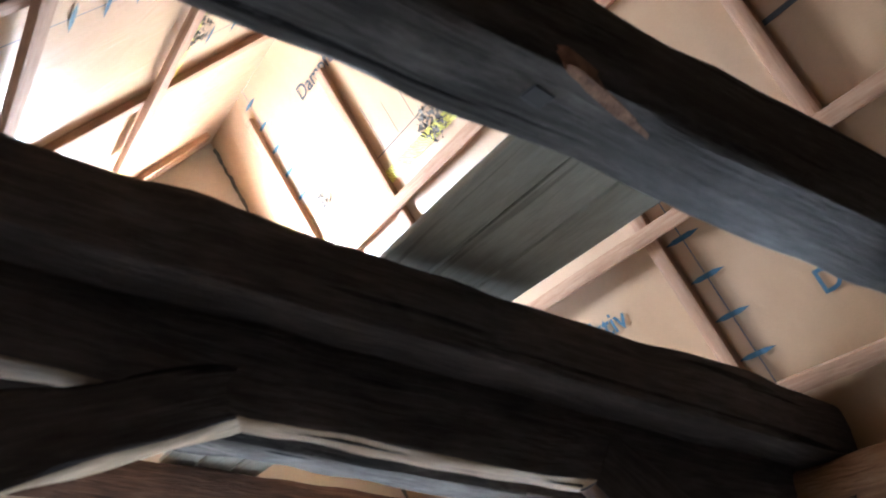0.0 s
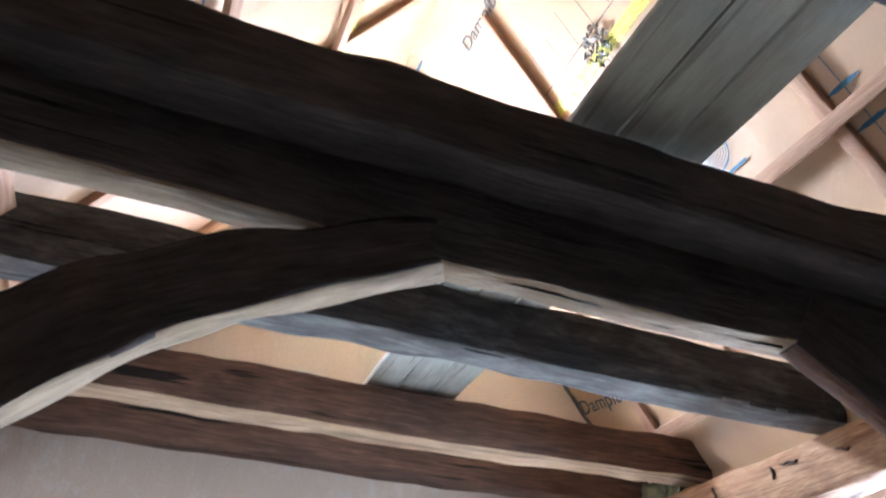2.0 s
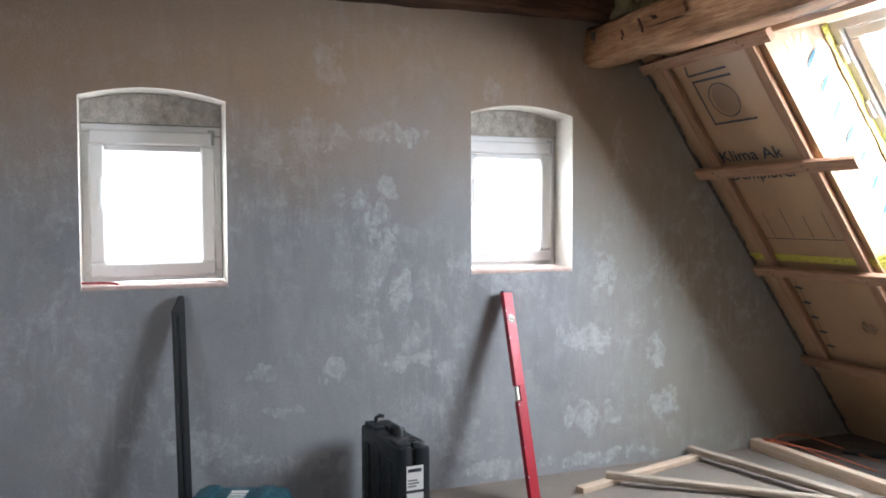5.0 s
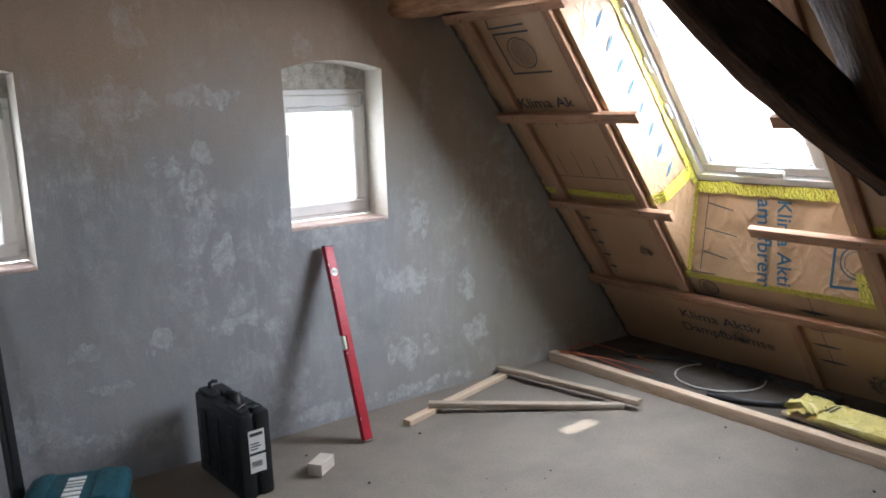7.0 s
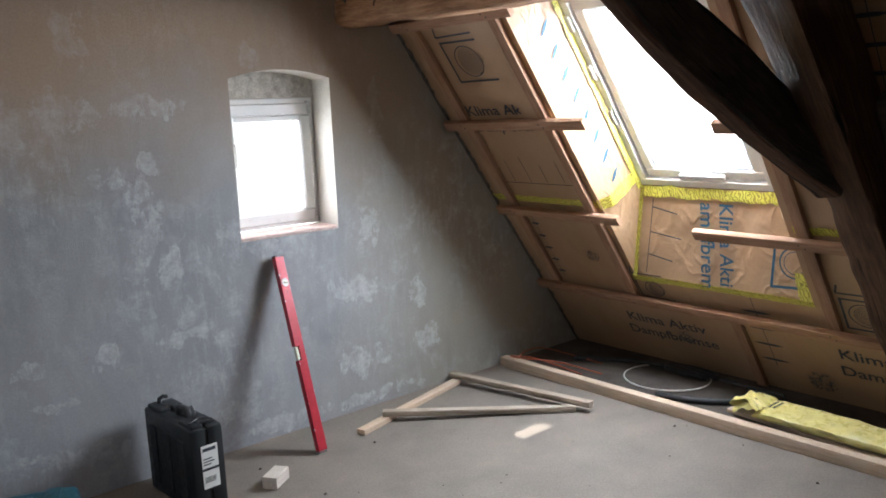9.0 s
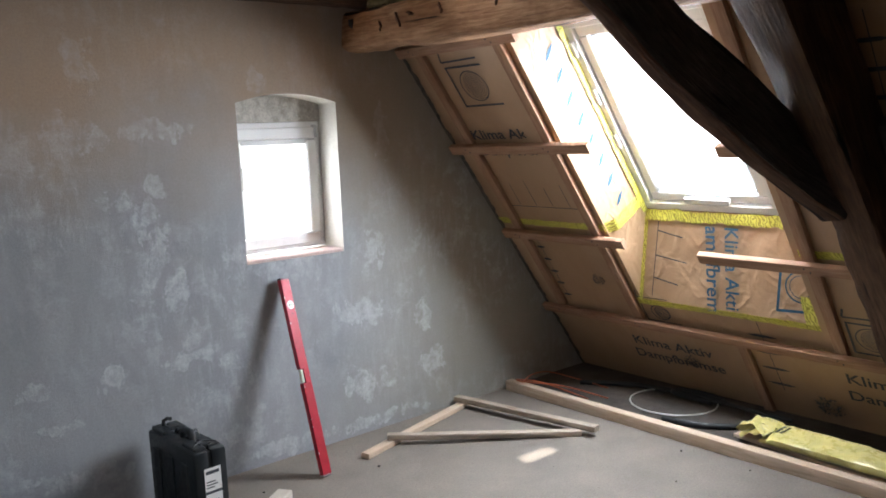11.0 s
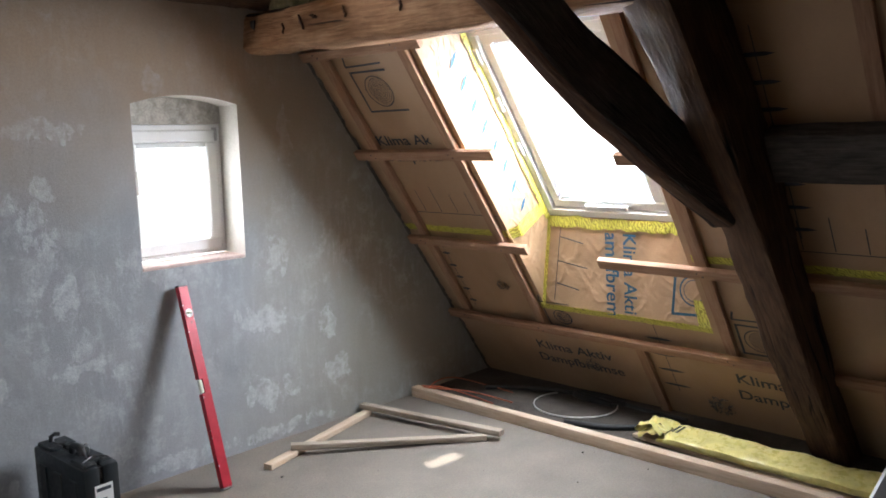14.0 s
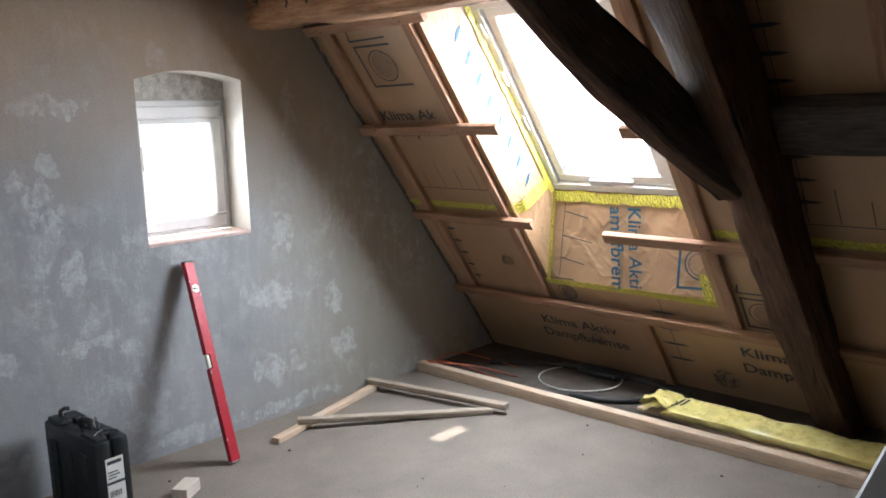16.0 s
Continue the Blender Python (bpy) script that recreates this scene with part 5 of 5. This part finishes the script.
def build_roll():
    """Rolled up yellow film with a crumpled, twisted end."""
    a, c = Vector((3.765, -1.60, 0.0)), Vector((3.74, -2.95, 0.0))
    bm = bmesh.new()
    n, m = 90, 32
    d = (c - a)
    t = d.normalized()
    s = Vector((1, 0, 0))
    rings = []
    for i in range(n + 1):
        k = i / n
        p = a + d * k
        pinch = 0.62 + 0.38 * min(1, k * 16)
        ring = []
        for j in range(m):
            an = j * math.tau / m
            cx, cy = math.cos(an), math.sin(an)
            x = math.copysign(abs(cx) ** 0.6, cx) * 0.105 * (0.9 + 0.1 * pinch)
            z = 0.026 + (0.5 + 0.5 * math.copysign(abs(cy) ** 0.6, cy)) * 0.060 * pinch
            fold = 0.012 * noise.noise(Vector((k * 9, x * 14, 2))) + 0.006 * abs(noise.noise(Vector((k * 30 + x * 40, x * 30, 7))))
            if cy > -0.2:
                z += fold - 0.010 * (x > 0.02) * noise.noise(Vector((k * 5, 1, 1))) - 0.10 * (x - 0.02) * (cy > 0.2) * -1
            ring.append(bm.verts.new(p + s * (x + 0.008 * noise.noise(Vector((k * 14, cx, cy + 4)))) + Vector((0, 0, max(z, 0.024)))))
        rings.append(ring)
    for r0, r1 in zip(rings, rings[1:]):
        for j in range(m):
            bm.faces.new((r0[j], r0[(j + 1) % m], r1[(j + 1) % m], r1[j]))
    bm.faces.new(rings[0])
    bm.faces.new(rings[-1])
    roll = thing("film_roll", bm, YELLOW_FILM, None, "rolled yellow plastic film with a crumpled end on a board", "film roll")
    smooth(roll, 60)
    # loose flaps of film at the end, and a dark imprint beside them
    for x0, x1, y1, up, sd in ((3.655, 3.80, -1.47, 0.075, 1), (3.74, 3.87, -1.50, 0.055, 2), (3.66, 3.74, -1.50, 0.045, 3)):
        bm = bmesh.new()
        g = {}
        for i in range(11):
            for j in range(11):
                u, w = i / 10, j / 10
                z = 0.075 - 0.045 * w + up * math.sin(w * 2.6) * (0.35 + 0.65 * abs(math.sin(u * 3.6 + sd))) + 0.02 * noise.noise(Vector((u * 5 + sd * 5, w * 4, sd)))
                x = x0 + (x1 - x0) * (u * (1 - 0.35 * w) + 0.17 * w) + 0.03 * w * noise.noise(Vector((u * 3, w * 3, sd + 8)))
                g[i, j] = bm.verts.new((x, -1.63 + (y1 + 1.63) * w + 0.03 * w * noise.noise(Vector((u * 6, 2, sd + 4))), max(z, 0.028)))
        for i in range(10):
            for j in range(10):
                bm.faces.new((g[i, j], g[i + 1, j], g[i + 1, j + 1], g[i, j + 1]))
        ob = part("flap", bm, YELLOW_FILM, roll, "loose crumpled film")
        smooth(ob, 40)
    bm = bmesh.new()
    for i in range(2):
        for j in range(6):
            x, y = 3.70 + 0.017 * j, -1.665 - 0.022 * i
            add_box(bm, (x, y - 0.012, 0.097), (x + 0.010, y, 0.0995))
    part("mark", bm, PRINT, roll, "dark lettering as plain bars")


build_roll()


def coil(name, centre, rx, ry, radius, turns, mat, label, category, seed=0.0, tail=None):
    pts = []
    n = int(40 * turns)
    for i in range(n + 1):
        a = i / 40 * math.tau + seed
        k = 1 + 0.05 * noise.noise(Vector((a * 0.7, seed, 1)))
        pts.append(Vector((centre[0] + math.cos(a) * rx * k, centre[1] + math.sin(a) * ry * k, radius + 0.004 + 0.012 * (i / max(n, 1)))))
    if tail:
        pts += [Vector(p) for p in tail]
    bm = bmesh.new()
    add_tube(bm, pts, radius, 8)
    return smooth(thing(name, bm, mat, None, label, category), 60)


coil("cable_ring", (3.945, -0.915), 0.235, 0.25, 0.0042, 1.0, WHITE_CABLE, "loop of thin white cable on the floor", "cable", 0.4)


def hose(name, pts, radius, mat, label, category):
    """A bent line through a few points, smoothed."""
    pts = [Vector(p) for p in pts]
    out = []
    for i in range(len(pts) - 1):
        p0, a, c, p3 = pts[max(i - 1, 0)], pts[i], pts[i + 1], pts[min(i + 2, len(pts) - 1)]
        for k in range(8):
            q = k / 8
            out.append(0.5 * (2 * a + (c - p0) * q + (2 * p0 - 5 * a + 4 * c - p3) * q * q + (3 * a - p0 - 3 * c + p3) * q ** 3))
    out.append(pts[-1])
    bm = bmesh.new()
    add_tube(bm, out, radius, 8)
    return smooth(thing(name, bm, mat, None, label, category), 60)


hose("conduit", [(3.65, -1.05, 0.02), (3.70, -1.23, 0.02), (3.80, -1.38, 0.02), (3.93, -1.46, 0.022), (4.02, -1.62, 0.02)], 0.018, BLACK_PLASTIC, "black flexible conduit lying on the floor", "conduit")
hose("conduit", [(3.85, -0.30, 0.018), (4.02, -0.55, 0.018), (4.10, -0.85, 0.018), (4.05, -1.10, 0.018)], 0.016, BLACK_PLASTIC, "black flexible conduit lying under the slope", "conduit")
coil("conduit", (4.10, -0.98), 0.055, 0.17, 0.012, 2.0, BLACK_PLASTIC, "loose coil of black conduit under the slope", "conduit", 1.0, ((4.10, -1.30, 0.016), (4.10, -1.55, 0.016)))
hose("orange_cable", [(3.49, -0.10, 0.068), (3.52, -0.20, 0.07), (3.62, -0.30, 0.055), (3.70, -0.42, 0.03), (3.75, -0.60, 0.006)], 0.004, ORANGE, "orange cable draped over the long batten", "cable")
hose("orange_cable", [(3.49, -0.15, 0.069), (3.60, -0.12, 0.085), (3.75, -0.12, 0.07), (3.86, -0.25, 0.03), (3.90, -0.48, 0.007)], 0.004, ORANGE, "orange cable draped over the long batten", "cable")
hose("orange_cable", [(3.50, -0.08, 0.069), (3.58, -0.20, 0.062), (3.66, -0.34, 0.02), (3.66, -0.52, 0.007)], 0.004, ORANGE, "orange cable draped over the long batten", "cable")
hose("red_cable", [(-0.02, 0.09, 1.024), (0.10, 0.06, 1.024), (0.20, 0.03, 1.024), (0.235, -0.004, 1.022)], 0.005, RED_METAL, "thin red cable lying on the window sill", "cable")

# grey sheet leaning by the eaves
bm = bmesh.new()
e0, e1 = Vector((2.51, -2.71, 0.0)), Vector((3.02, -3.00, 0.90))
wd = Vector((0.55, -0.80, 0.0)) * 0.9
nn = (e1 - e0).cross(wd).normalized() * 0.012
lo = [bm.verts.new(p - nn) for p in (e0, e1, e1 + wd, e0 + wd)]
hi = [bm.verts.new(p + nn) for p in (e0, e1, e1 + wd, e0 + wd)]
bm.faces.new(lo)
bm.faces.new(hi[::-1])
for i in range(4):
    j = (i + 1) % 4
    bm.faces.new((lo[i], lo[j], hi[j], hi[i]))
for v in bm.verts:
    v.co.z = max(v.co.z, 0.0)
thing("leaning_sheet", bm, GREY_SHEET, None, "pale grey sheet leaning towards the eaves", "sheet")

# grit on the floor
rng = random.Random(11)
bm = bmesh.new()
for i in range(46):
    x, y = rng.uniform(1.3, 3.6), rng.uniform(-2.6, -0.05)
    r = rng.choice((0.0015, 0.002, 0.002, 0.003, 0.005))
    add_box(bm, (-r, -r, 0), (r, r * 0.7, r), 0, pose(x, y, 0.0, 0, 0, rng.uniform(0, 90)))
thing("grit", bm, DARK_STUFF, None, "scattered dark crumbs on the floor", "debris", kind="stuff")
